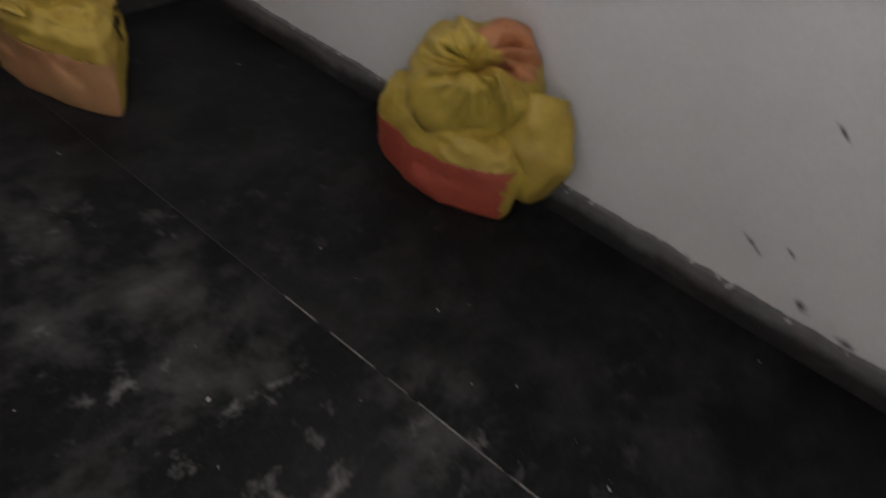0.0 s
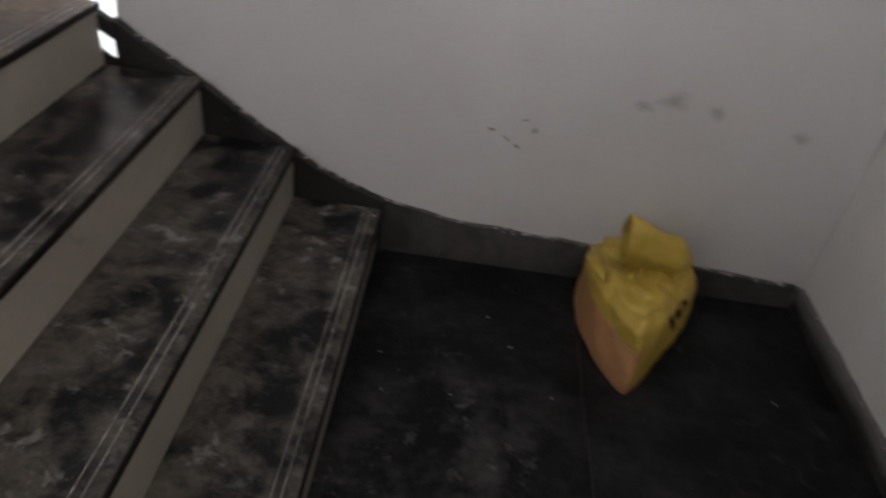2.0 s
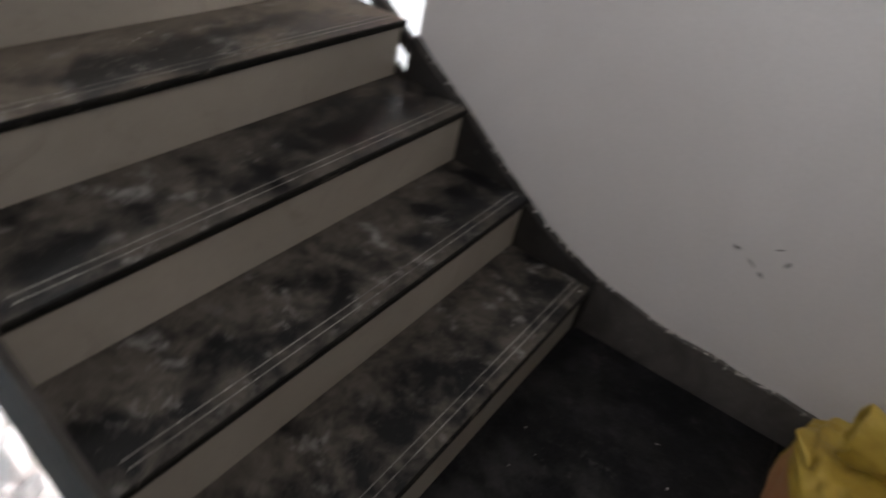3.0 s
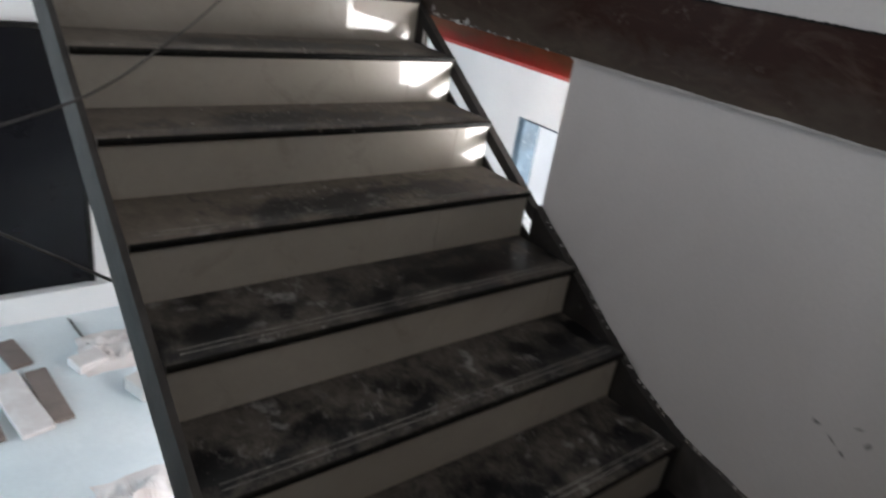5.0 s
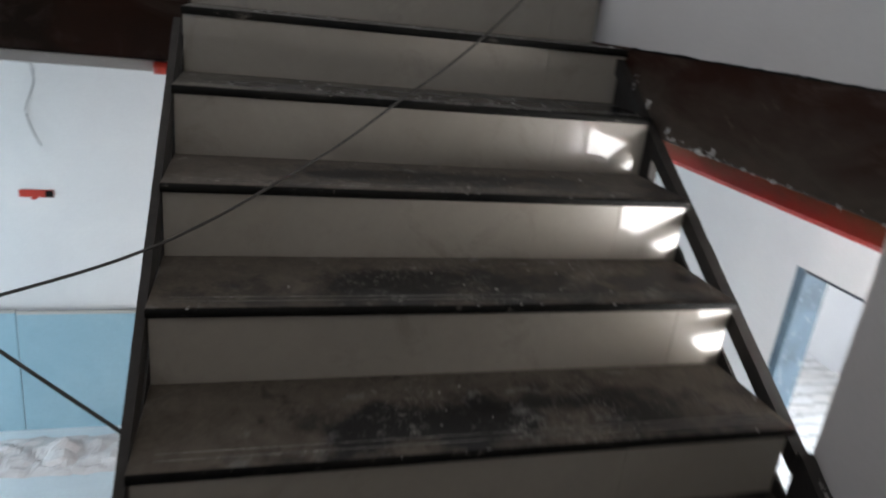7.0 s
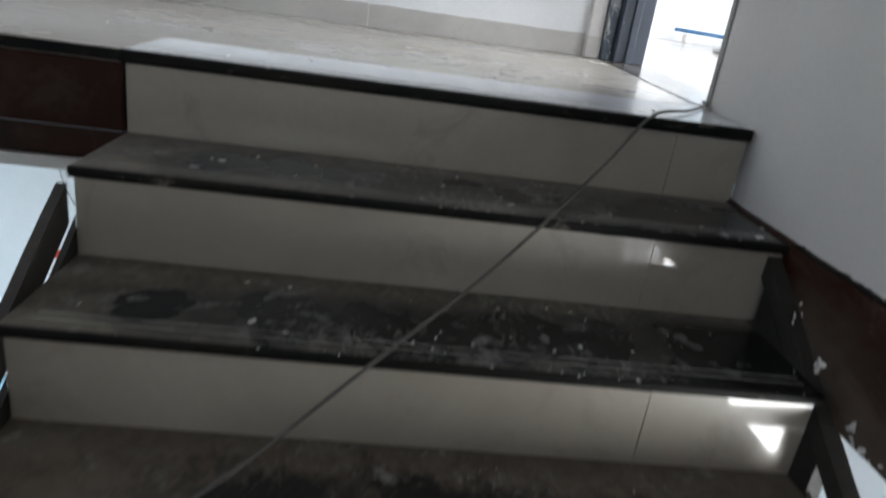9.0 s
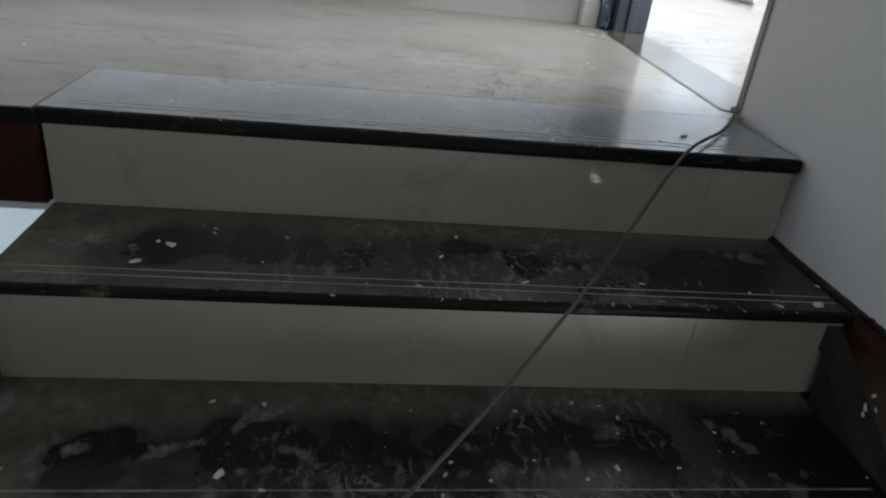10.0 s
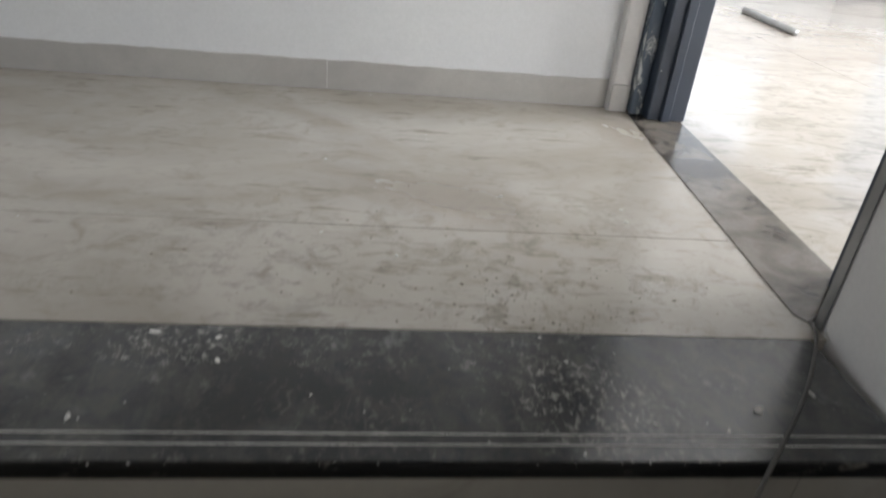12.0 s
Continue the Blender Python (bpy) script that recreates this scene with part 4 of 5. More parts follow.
def sack(name, foot, centre, rings, label, panel_mat, panel_test, folds, seed, tilt=0.0, creases=()):
    """A half-empty woven bag: rings of its outline drawn in and gathered at the neck."""
    ob = tagged(new(name), label, "sack", group="cement sacks on the landing")
    dense = []
    nf = len(foot)
    for k in range(nf):
        a, b = Vector(foot[k]), Vector(foot[(k + 1) % nf])
        p, q = Vector(foot[k - 1]), Vector(foot[(k + 2) % nf])
        for s in range(12):
            t = s / 12
            c = 0.5 * (2 * a + (b - p) * t + (2 * p - 5 * a + 4 * b - q) * t * t + (3 * a - p - 3 * b + q) * t ** 3)
            dense.append(a.lerp(b, t).lerp(c, 0.6))
    n = len(dense)
    levels = []
    for r0, r1 in zip(rings, rings[1:]):
        for s in range(8):
            t = s / 8
            e = t * t * (3 - 2 * t)
            levels.append([r0[j] + (r1[j] - r0[j]) * (t if j == 0 else e) for j in range(5)])
    levels.append(list(rings[-1]))
    grid = []
    for z, s, dx, dy, fold in levels:
        row = []
        for k, p in enumerate(dense):
            d = p - Vector(centre)
            ang = math.atan2(d.y, d.x)
            rip = fold * (0.6 * math.cos(folds * ang + seed + 6 * z) + 0.8 * noise.noise((ang * 1.7, z * 9, seed)))
            q = Vector(centre) + d * s * (1 + rip) + Vector((dx, dy))
            crease = abs(noise.noise((q.x * 17 + seed, q.y * 17, z * 21))) + 0.6 * abs(noise.noise((q.x * 33, q.y * 33 + seed, z * 30)))
            wob = 0.010 * noise.noise((q.x * 12, q.y * 12, z * 12 + seed)) + 0.002 * noise.noise((q.x * 40, q.y * 40, z * 40 + seed)) + (0.017 * (0.3 - crease) * min(1, max(0.15, (z - 0.08) * 6)))
            n2 = d.normalized() if d.length else Vector((0, 0))
            row.append((q.x + n2.x * wob, q.y + n2.y * wob, max(0.002, z + tilt * (centre[1] - q.y) * min(1, max(0, z - 0.1) * 5) + ((0.03 * fold * math.sin(3 * ang + seed) + (0.085 * fold * math.cos(folds * ang + seed + 9 * (1 - s)) if fold > 0.1 else 0)) if z > 0.05 else 0) + wob * (z > 0.03))))
        for k, (x, y, z3) in enumerate(row):
            here = Vector((x, y, z3))
            push = 0.0
            for line, width, deep in creases:
                near = min((here - closest(here, Vector(a), Vector(b))).length for a, b in zip(line, line[1:])) if len(line) > 1 else (here - Vector(line[0])).length
                push += deep * math.exp(-(near / width) ** 2)
            if push:
                d = Vector((x - centre[0] - dx, y - centre[1] - dy, 0.6 * (z3 - 0.15)))
                here -= d.normalized() * push
                row[k] = (here.x, here.y, max(0.002, here.z))
        grid.append(row)

    def shell(test):
        bm = bmesh.new()
        cache = {}

        def vert(i, k):
            k %= n
            if (i, k) not in cache:
                cache[(i, k)] = bm.verts.new(grid[i][k])
            return cache[(i, k)]
        for i in range(len(grid) - 1):
            for k in range(n):
                c = Vector(grid[i][k]).lerp(Vector(grid[i + 1][(k + 1) % n]), 0.5)
                if test(c, i):
                    bm.faces.new((vert(i, k), vert(i, k + 1), vert(i + 1, k + 1), vert(i + 1, k)))
        return bm

    for nm, mat, test in (("bag_body", SACK, lambda c, i: not panel_test(c)), ("printed_panel", panel_mat, lambda c, i: panel_test(c))):
        part(nm, shell(test), mat, ob, "", True).modifiers.new("cloth", "SOLIDIFY").thickness = 0.003
    return ob


def cloth(name, grid, mat, parent, label, thick=0.003, test=None):
    """A sheet of woven plastic through rows of points."""
    bm = bmesh.new()
    seen = {}
    for a, b in zip(grid, grid[1:]):
        for k in range(len(a) - 1):
            f = (a[k], a[k + 1], b[k + 1], b[k])
            if test and not test(sum((Vector(p) for p in f), Vector()) / 4):
                continue
            for p in f:
                if p not in seen:
                    seen[p] = bm.verts.new(p)
            if len(set(f)) > 2:
                bm.faces.new([seen[p] for p in dict.fromkeys(f)])
    ob = part(name, bm, mat, parent, label, True)
    ob.modifiers.new("cloth", "SOLIDIFY").thickness = thick
    return ob


def pleated_top(centre, out, side, wide, high, deep, seed, wall_y):
    """The gathered mouth of a bag: pleats run together into a pucker in the middle."""
    out = Vector(out).normalized()
    side = (Vector(side) - out * out.dot(Vector(side))).normalized()
    up = out.cross(side)
    rows = []
    for i in range(31):
        v = i / 30
        row = []
        for k in range(121):
            a = 2 * math.pi * (k % 120) / 120
            c, d = math.cos(a + 0.5 * v), math.sin(a + 0.5 * v)
            pleat = abs(noise.noise((c * 1.7 + seed, d * 1.7, v * 1.6))) + 0.5 * abs(noise.noise((c * 3.6, d * 3.6 + seed, v * 2.6)))
            lump = noise.noise((c * 1.4 + seed, d * 1.4, 2.0 + 1.5 * v))
            r = v * (1 + 0.12 * lump + 0.05 * noise.noise((c * 4, d * 4, seed)))
            h = deep * (max(0.0, 1 - v ** 2.4) ** 0.6 - 0.55 * math.exp(-(v / 0.16) ** 2) + (0.62 - 1.9 * pleat) * 0.32 * math.sin(math.pi * min(1, v * 0.95 + 0.03)) ** 0.7)
            p = Vector(centre) + side * wide * r * math.cos(a) + up * high * r * math.sin(a) + out * h
            p += out * 0.045 * noise.noise(p * 10) + up * 0.016 * noise.noise(p * 17 + Vector((5, 0, 0)))
            row.append((p.x, max(wall_y, p.y), p.z))
        rows.append(row)
    rows[0] = [rows[0][0]] * 121
    return rows


s1 = sack("cement_sack", [(-0.484, -0.764), (-0.375, -0.690), (-0.20, -0.655), (-0.05, -0.665), (0.0, -0.82), (-0.02, -0.99), (-0.17, -0.985), (-0.335, -0.885)], (-0.17, -0.82),
     [(0.002, 0.97, 0, 0, 0.0), (0.07, 1.0, 0.0, 0, 0.02), (0.14, 0.98, 0.01, 0.0, 0.03), (0.19, 0.93, 0.01, 0.005, 0.03), (0.225, 0.80, 0.015, 0.01, 0.03), (0.246, 0.50, 0.0, 0.01, 0.02), (0.250, 0.10, 0.0, 0.01, 0.02)],
     "tied yellow woven plastic sack with a pink printed panel", SACK_PINK,
     lambda c: c.z < 0.15 and c.y > -0.775 - (c.x + 0.48) * 0.22 and c.x < -0.10, 5, 1.3,
     creases=(([(-0.30, -0.72, 0.235), (-0.36, -0.80, 0.20)], 0.020, 0.012), ([(-0.15, -0.70, 0.24), (-0.28, -0.76, 0.225)], 0.016, 0.012), ([(-0.20, -0.655, 0.215)], 0.030, -0.022)))
# the mouth of the bag folded over into a loose roll, open at one end
roll = []
for i in range(25):
    u = i / 24
    row = []
    for k in range(41):
        a = 2 * math.pi * (k % 40) / 40
        c, d = math.cos(a), math.sin(a)
        fat = (1.0 - 0.25 * u + 0.18 * noise.noise((c * 1.5, d * 1.5, u * 3)) - 0.16 * abs(noise.noise((c * 3, d * 3, u * 2 + 4)))) * (1 - max(0.0, u - 0.8) * 3.6)
        row.append((-0.215 + 0.02 * u + 0.052 * fat * c, -0.708 - 0.215 * u + 0.012 * noise.noise((c * 2, d * 2, 9)) * (1 - u), 0.335 - 0.055 * u + 0.072 * fat * d * (1.12 if d > 0 else 1.0)))
    roll.append(row)
cloth("folded_mouth", roll, SACK, s1, "mouth of the sack folded into a loose roll", 0.004)
tip = []
for i in range(7):
    u = i / 6
    half = 0.075 * (1 - u) ** 0.8 + 0.002
    tip.append([(-0.20 + half * w, -0.675 + 0.052 * u, 0.228 + 0.022 * u + 0.016 * (1 - w * w) * (1 - u)) for w in (-1.0, -0.6, -0.2, 0.2, 0.6, 1.0)])
cloth("bag_corner", tip, SACK, s1, "stiff corner of the sack sticking out", 0.008)
bag = [c for c in s1.children if c.name.startswith("bag_body")][0].data
for k in range(7):
    cx, u, zz = -0.345 + 0.04 * (k % 3) + 0.012 * (k // 3), -0.888 - 0.020 * (k % 3), 0.185 - 0.026 * (k // 3)
    o = part("print_mark", box(bmesh.new(), -0.013, 0.013, -0.002, 0.002, -0.007, 0.007), EDGE, s1, "black printed mark")
    spots = [(Vector((cx, u, zz)) - f.center).length for f in bag.polygons]
    face = bag.polygons[spots.index(min(spots))]
    out = face.normal if face.normal.dot(face.center - Vector((-0.17, -0.82, 0.1))) > 0 else -face.normal
    o.matrix_world = Matrix.Translation(face.center + out * 0.006) @ face.normal.to_track_quat("Y", "Z").to_matrix().to_4x4()

s2 = sack("cement_sack", [(-1.447, -1.243), (-1.30, -1.172), (-1.16, -1.178), (-1.0, -1.245), (-0.955, -1.325), (-1.05, -1.385), (-1.28, -1.390), (-1.42, -1.36)], (-1.22, -1.29),
     [(0.002, 0.98, 0, 0, 0.0), (0.08, 1.0, 0, 0, 0.02), (0.135, 1.0, 0, 0, 0.02), (0.175, 0.95, 0, 0, 0.03), (0.205, 0.84, 0, 0, 0.03), (0.222, 0.55, 0, 0, 0.03), (0.226, 0.15, 0, 0, 0.02)],
     "slumped yellow woven plastic sack with a red printed panel", SACK_RED,
     lambda c: c.z < 0.125 - (c.x + 1.2) * 0.12 and c.y > -1.30 and c.x > -1.442, 7, 4.1,
     creases=(([(-1.12, -1.17, 0.16), (-1.30, -1.165, 0.19)], 0.016, 0.010), ([(-1.22, -1.17, 0.07), (-1.36, -1.19, 0.10)], 0.020, 0.008)))
head = pleated_top((-1.235, -1.315, 0.305), (-0.30, 0.66, 0.69), (-0.90, -0.35, 0.1), 0.188, 0.160, 0.135, 4.1, -1.404)


def printed_side(c):
    return c.x < -1.235 - 0.5 * (0.44 - c.z) and c.z > 0.375 and c.y < -1.265


cloth("gathered_mouth", head, SACK, s2, "pleated mouth of the sack drawn together", 0.004, lambda c: not printed_side(c))
cloth("printed_flap", head, SACK_SALMON, s2, "salmon printed fold of the sack", 0.004, printed_side)
# the loose empty corner hanging beside the body
rows = [[(-1.39, -1.31, 0.345), (-1.37, -1.29, 0.24), (-1.375, -1.28, 0.15), (-1.40, -1.29, 0.09)],
        [(-1.425, -1.32, 0.35), (-1.435, -1.275, 0.245), (-1.44, -1.285, 0.15), (-1.44, -1.30, 0.055)],
        [(-1.455, -1.36, 0.34), (-1.495, -1.325, 0.25), (-1.50, -1.285, 0.165), (-1.475, -1.325, 0.035)],
        [(-1.46, -1.40, 0.32), (-1.52, -1.375, 0.25), (-1.545, -1.355, 0.17), (-1.495, -1.385, 0.045)]]
fine = [curve_points(r, 7) for r in rows]
ear = [[tuple(Vector(p) + Vector((0.006 * noise.noise(Vector(p) * 25), 0.012 * noise.noise(Vector(p) * 18) - 0.022 * abs(noise.noise(Vector(p) * 16)), 0.008 * noise.noise(Vector(p) * 30)))) for p in curve_points([f[k] for f in fine], 7)] for k in range(len(fine[0]))]
cloth("loose_ear", ear, SACK, s2, "loose empty corner of the sack", 0.006)

def blot(name, pts, plane, at, label, mat=STAIN):
    """A scuffed patch of dirt on a wall: ragged thin flakes of grime."""
    bm = bmesh.new()
    fade = bm.verts.layers.float.new("fade")
    for (u, v, ru, rv, tilt) in pts:
        ring = []
        for k in range(14):
            a = 2 * math.pi * k / 14
            r = 0.75 + 0.5 * noise.noise((u * 31 + math.cos(a), v * 31 + math.sin(a), 0.5))
            du, dv = ru * r * math.cos(a), rv * r * math.sin(a)
            uu, vv = u + du * math.cos(tilt) - dv * math.sin(tilt), v + du * math.sin(tilt) + dv * math.cos(tilt)
            ring.append(bm.verts.new((at, uu, vv) if plane == "x" else (uu, at, vv)))
        hub = bm.verts.new((at, u, v) if plane == "x" else (u, at, v))
        hub[fade] = 1.0
        for k in range(14):
            bm.faces.new((hub, ring[k], ring[(k + 1) % 14]))
    return tagged(part(name, bm, mat), label, "stain", kind="structure")


blot("wall_stain", [(-0.300, 0.492, 0.026, 0.014, 0.1), (-0.384, 0.447, 0.022, 0.009, 0.7), (-0.427, 0.505, 0.020, 0.012, -0.8), (-0.35, 0.468, 0.030, 0.007, 0.6), (-0.395, 0.535, 0.026, 0.006, -0.5)], "x", XW - 0.0012, "small grey scuff marks on the wall")
blot("wall_stain", [(-0.80, 0.655, 0.10, 0.065, 0.2), (-0.93, 0.645, 0.055, 0.045, 0.4), (-0.72, 0.63, 0.07, 0.035, 0.1), (-1.19, 0.60, 0.05, 0.04, 0.3)], "x", XW - 0.0009, "faint grey smudge on the wall", STAIN_SOFT)
blot("wall_stain", [(-2.008, 0.215, 0.062, 0.012, 0.55), (-2.092, 0.24, 0.036, 0.010, 0.6), (-2.04, 0.54, 0.045, 0.009, 0.5), (-2.17, 0.13, 0.05, 0.022, 0.3), (-2.30, 0.10, 0.05, 0.02, 0.2)], "y", Y_BACK + 0.0012, "dark scuff marks on the wall")

blot("wall_stain", [(-0.726, 0.611, 0.111, 0.01, 2.86), (-0.777, 0.558, 0.033, 0.011, -3.1), (-1.102, 0.794, 0.095, 0.011, 3.1), (-0.41, 0.552, 0.039, 0.01, -2.43)], "y", Y_BACK + 0.0009, "faint grey smudges on the wall over the sack", STAIN_SOFT)

# ---- the cable over the steps ----
pts = [(0.16, 2.538, TOP + 0.010), (0.10, 2.536, TOP + 0.012), (0.064, 2.525, TOP + 0.012), (0.042, 2.47, TOP + 0.008), (-0.06, 2.33, TOP + 0.006), (-0.212, 2.165, 1.625), (-0.335, 2.04, 1.535), (-0.466, 1.905, 1.4455),
       (-0.615, 1.765, 1.352), (-0.772, 1.628, 1.267), (-0.945, 1.485, 1.168), (-1.118, 1.352, 1.086), (-1.25, 1.235, 1.035), (-1.375, 1.12, 1.005), (-1.52, 1.045, 0.975), (-1.693, 0.938, 0.962), (-1.95, 0.75, 0.985), (-2.3, 0.55, 1.08)]
tagged(part("electric_cable", tube(bmesh.new(), curve_points(pts, 8), 0.0035, 8), CABLE, None, "", True), "thin black cable trailing from the upper floor over the steps", "cable")
pts = [(-3.045, 2.05, 1.45), (-2.70, 1.88, 1.19), (-2.2, 1.64, 0.90), (-1.7, 1.405, 0.62), (-1.3, 1.21, 0.40), (-0.9, 1.02, 0.15), (-0.65, 0.93, -0.30), (-0.55, 0.90, -0.9), (-0.52, 0.92, LOW + 0.02), (-0.40, 1.05, LOW + 0.006)]
tagged(part("electric_cable", tube(bmesh.new(), curve_points(pts, 8), 0.005, 8), CABLE, None, "", True), "black cable hanging down to the lower hall", "cable")

# ---- the lower hall ----
door = tagged(new("door_1"), "black glossy closed door with a thin dark frame", "door", kind="structure")
part("door_leaf", box(bmesh.new(), -1.53, -0.83, Y_FAR_LOW - 0.030, Y_FAR_LOW - 0.001, -1.225, 0.615, 0.003), BLACK_DOOR, door)
for d in ((-1.562, -1.53, -1.225, 0.647), (-0.83, -0.798, -1.225, 0.647), (-1.53, -0.83, 0.615, 0.647)):
    part("frame", box(bmesh.new(), d[0], d[1], Y_FAR_LOW - 0.040, Y_FAR_LOW - 0.001, d[2], d[3], 0.003), EDGE, door)
boxed("door_step", (-1.75, -0.55, Y_FAR_LOW - 0.10, Y_FAR_LOW, LOW, -1.228), WALL_CLEAN, "white plastered step under the black door", "step", 0.004)


def panel(x0, x1, lean, z1, mat, label):
    """A sheet leaning on the far wall, its lower edge on the floor."""
    ob = tagged(new("glass_sheet"), label, "glass sheet", group="glass sheets in the lower hall")
    w = x1 - x0
    part("sheet", box(bmesh.new(), 0, w, 0, 0.012, 0, z1, 0.001), mat, ob)
    part("edge_strip", box(bmesh.new(), 0, w, -0.004, 0.016, z1 + 0.0005, z1 + 0.022, 0.002), SKIRT_GREY, ob)
    ob.location = (x0, Y_FAR_LOW - 0.10 - lean, LOW + 0.002)
    ob.rotation_euler = (radians(-4), 0, 0)
    return ob


panel(-2.62, -1.715, 0.02, 0.83, GLASS_SHEET, "blue filmed glass sheet leaning on the white wall")
panel(-3.75, -2.625, 0.02, 0.84, GLASS_SHEET, "blue filmed glass sheet leaning on the white wall")
post = tagged(new("wooden_post"), "short raw wooden post leaning beside the glass sheet", "wooden post")
part("board", box(bmesh.new(), 0, 0.10, 0, 0.055, 0, 0.84, 0.004), WOOD, post)
part("cleat", box(bmesh.new(), -0.012, 0.018, -0.02, -0.0005, 0.76, 0.845, 0.003), GREEN_BLUE, post, "blue plastic cleat")
post.location, post.rotation_euler = (-1.70, Y_FAR_LOW - 0.16, LOW + 0.001), (radians(-4), 0, 0)
rod = tagged(part("blue_pipe", tube(bmesh.new(), [(-1.585, Y_FAR_LOW - 0.10, LOW + 0.01), (-1.578, Y_FAR_LOW - 0.035, LOW + 0.82)], 0.012, 10), GREEN_BLUE, None, "", True), "thin blue plastic pipe leaning on the wall", "pipe")

red_box = tagged(new("switch_box"), "red recessed electrical box in the white wall", "electrical box")
part("back", box(bmesh.new(), -2.545, -2.355, Y_FAR_LOW - 0.012, Y_FAR_LOW - 0.001, 0.158, 0.205, 0.002), RED, red_box)
part("cover", box(bmesh.new(), -2.40, -2.355, Y_FAR_LOW - 0.016, Y_FAR_LOW - 0.0125, 0.160, 0.203, 0.001), EDGE, red_box, "black end of the box")
part("tab", box(bmesh.new(), -2.48, -2.45, Y_FAR_LOW - 0.010, Y_FAR_LOW - 0.001, 0.142, 0.157, 0.002), RED, red_box)
tagged(part("wall_wire", tube(bmesh.new(), curve_points([(-2.419, Y_FAR_LOW - 0.004, 0.98), (-2.405, Y_FAR_LOW - 0.006, 0.86), (-2.46, Y_FAR_LOW - 0.006, 0.70), (-2.44, Y_FAR_LOW - 0.006, 0.58), (-2.397, Y_FAR_LOW - 0.004, 0.477)], 8), 0.0022, 6), CABLE), "thin dark wire stuck on the white wall", "wire")
lab = tagged(part("wall_tag", box(bmesh.new(), -0.038, 0.038, -0.003, -0.0005, -0.014, 0.014, 0.001), SKIRT_GREY), "small grey tag stuck on the white wall", "tag")
lab.location, lab.rotation_euler = (-1.657, Y_FAR_LOW, -0.217), (0, radians(35), 0)

pipe = tagged(new("red_pipe"), "red plastic pipe with a coupling under the beam", "pipe")
part("tube", tube(bmesh.new(), [(-1.49, 2.77, 1.165), (0.0, 2.77, 1.165)], 0.016, 12), RED, pipe, "", True)
part("coupling", tube(bmesh.new(), [(-1.55, 2.77, 1.165), (-1.49, 2.77, 1.165)], 0.026, 12), RED, pipe, "", True)
bm = bmesh.new()
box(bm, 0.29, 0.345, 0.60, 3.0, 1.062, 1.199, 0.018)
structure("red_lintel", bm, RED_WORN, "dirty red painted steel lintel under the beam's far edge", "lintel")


def block(x, y, w, d, h, turn, mat, label, top=None):
    ob = tagged(new("building_block"), label, "building block", group="blocks on the hall floor")
    part("body", box(bmesh.new(), -w / 2, w / 2, -d / 2, d / 2, 0.001, h, 0.006), mat, ob)
    if top:
        part("dusty_top", box(bmesh.new(), -w / 2 + 0.004, w / 2 - 0.004, -d / 2 + 0.004, d / 2 - 0.004, h + 0.0003, h + 0.006, 0.002), top, ob)
    ob.location, ob.rotation_euler = (x, y, LOW), (0, 0, radians(turn))
    return ob


# brown patches of the floor, modelled as thin raised boards
block(-1.70, 3.16, 0.20, 0.52, 0.035, 8, BLOCK, "flat brown patch on the hall floor, built as a thin board")
block(-1.46, 3.22, 0.18, 0.66, 0.035, 10, PAPER, "whitish dusty board lying between brown patches")
block(-1.30, 3.24, 0.13, 0.58, 0.03, 6, BLOCK, "flat brown patch on the hall floor, built as a thin board")
block(-1.42, 3.78, 0.13, 0.34, 0.03, 12, BLOCK, "short brown patch on the hall floor, built as a thin board")
block(-1.02, 3.48, 0.20, 0.16, 0.07, 18, PAPER, "whitish dusty block lying on the hall floor")
block(-0.80, 3.05, 0.12, 0.20, 0.10, 20, WALL, "small pale block lying on the hall floor")
tagged(part("iron_rod", tube(bmesh.new(), [(-1.02, 4.10, LOW + 0.009), (-0.95, 3.50, LOW + 0.009)], 0.009, 8), CABLE), "dark iron rod lying on the hall floor", "rod")


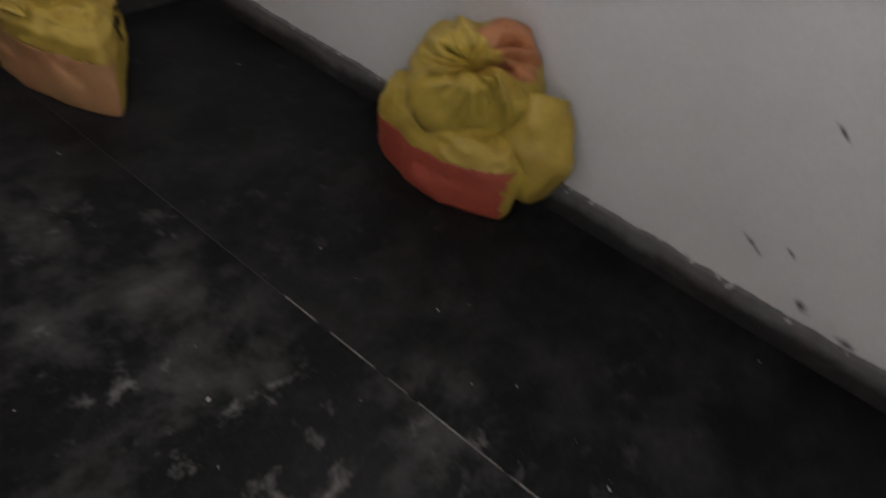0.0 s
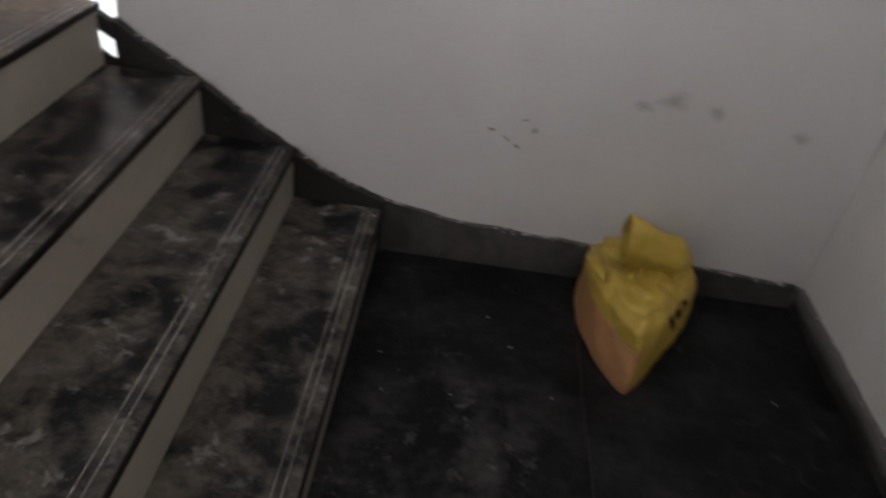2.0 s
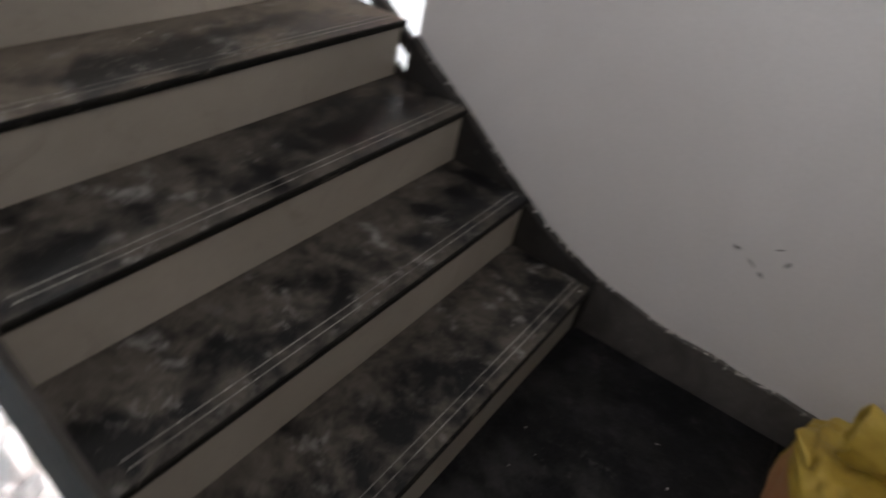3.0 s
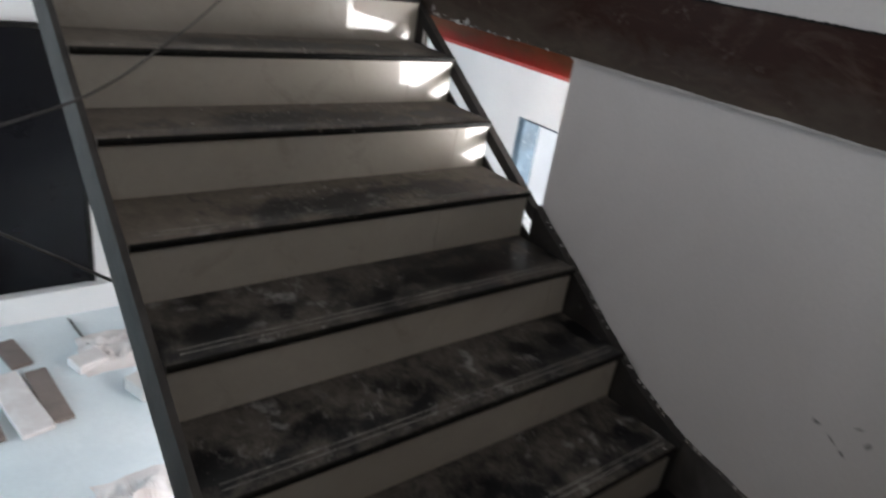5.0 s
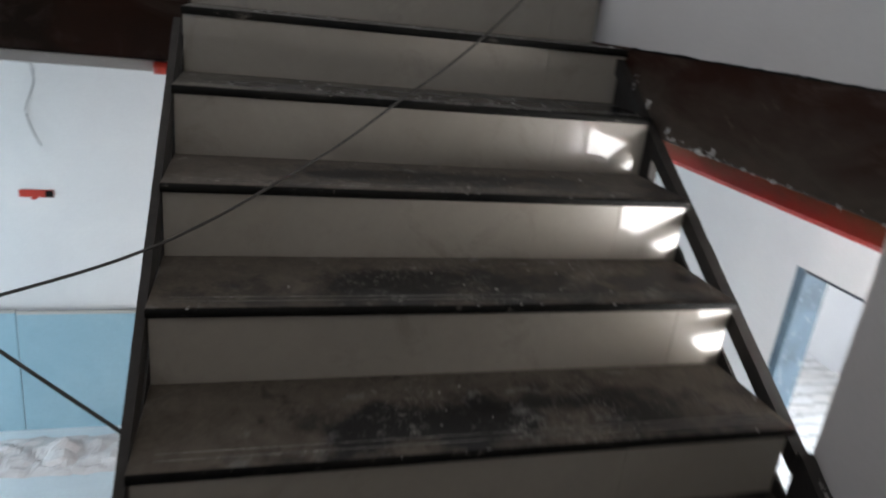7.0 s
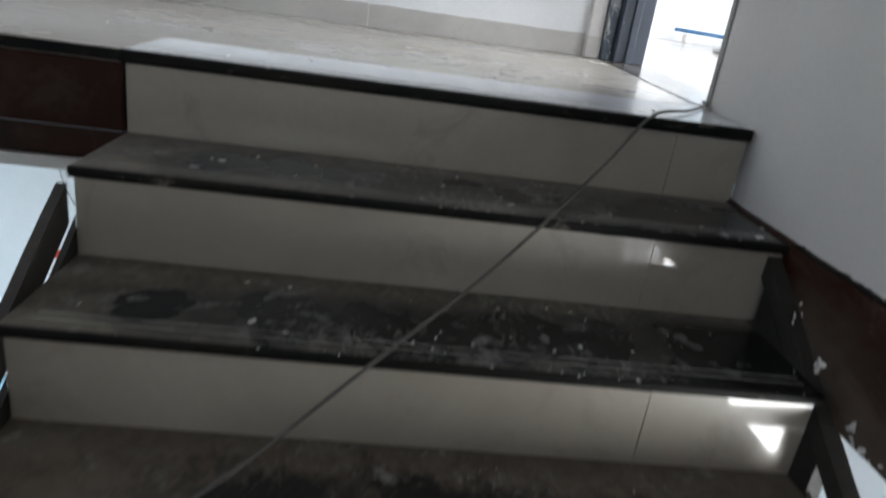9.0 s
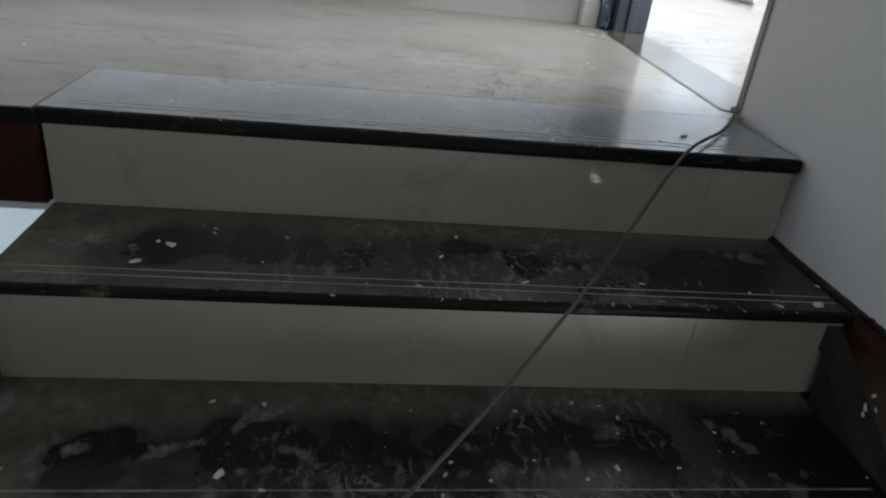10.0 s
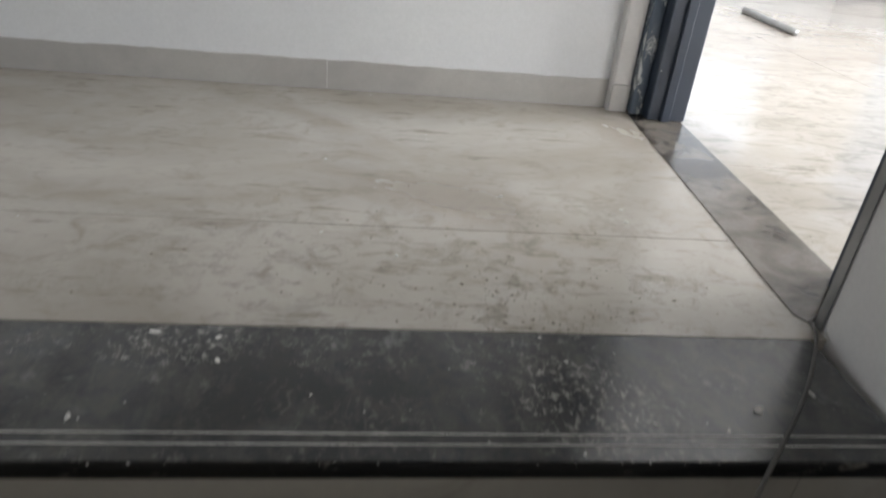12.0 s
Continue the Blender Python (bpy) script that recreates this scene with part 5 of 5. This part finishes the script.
def crumple(x0, x1, y0, y1, high, seed, label):
    """A crumpled paper or plastic sheet lying in a heap."""
    bm = bmesh.new()
    nx, ny = 26, 14
    g = []
    for i in range(nx + 1):
        row = []
        for j in range(ny + 1):
            x, y = x0 + (x1 - x0) * i / nx, y0 + (y1 - y0) * j / ny
            e = min(i, nx - i, j, ny - j) / 4
            h = abs(noise.noise((x * 4.5, y * 6, seed))) * 1.5 + abs(noise.noise((x * 12, y * 15, seed + 4))) * 0.45
            row.append(bm.verts.new((x + 0.03 * noise.noise((x * 9, y * 9, seed + 9)), y + 0.03 * noise.noise((x * 9, y * 9, seed + 5)), LOW + 0.003 + high * h * min(1, e))))
        g.append(row)
    for i in range(nx):
        for j in range(ny):
            bm.faces.new((g[i][j], g[i + 1][j], g[i + 1][j + 1], g[i][j + 1]))
    return tagged(part("crumpled_sheet", bm, PAPER), label, "crumpled sheet", group="crumpled sheets in the hall")


crumple(-2.85, -2.22, 3.66, 4.06, 0.085, 1.0, "crumpled pinkish-white paper sheet on the hall floor")
crumple(-2.28, -1.66, 3.66, 4.05, 0.06, 3.0, "crumpled whitish sheet in front of the glass")
crumple(-1.05, -0.55, 3.35, 3.85, 0.10, 6.0, "crumpled pinkish-white sheet on the hall floor")
crumple(-1.25, -0.80, 1.45, 2.35, 0.12, 8.0, "crumpled pinkish-white plastic sheet beside the stairs")

# ---- the rooms seen through the doorways ----
tagged(part("metal_rod", tube(bmesh.new(), [(1.934, 6.522, TOP + 0.022), (1.864, 5.707, TOP + 0.022)], 0.021, 10), METAL, None, "", True), "grey metal rod lying on the white floor", "rod")
rail = tagged(new("blue_pole"), "blue painted pole resting on two pale blocks", "pole")
part("pole", tube(bmesh.new(), [(2.42, 8.70, TOP + 0.125), (3.40, 8.70, TOP + 0.105)], 0.022, 10), GREEN_BLUE, rail, "", True)
for x in (2.55, 3.25):
    part("block", box(bmesh.new(), x, x + 0.08, 8.64, 8.76, TOP + 0.001, TOP + 0.085, 0.004), WALL, rail)
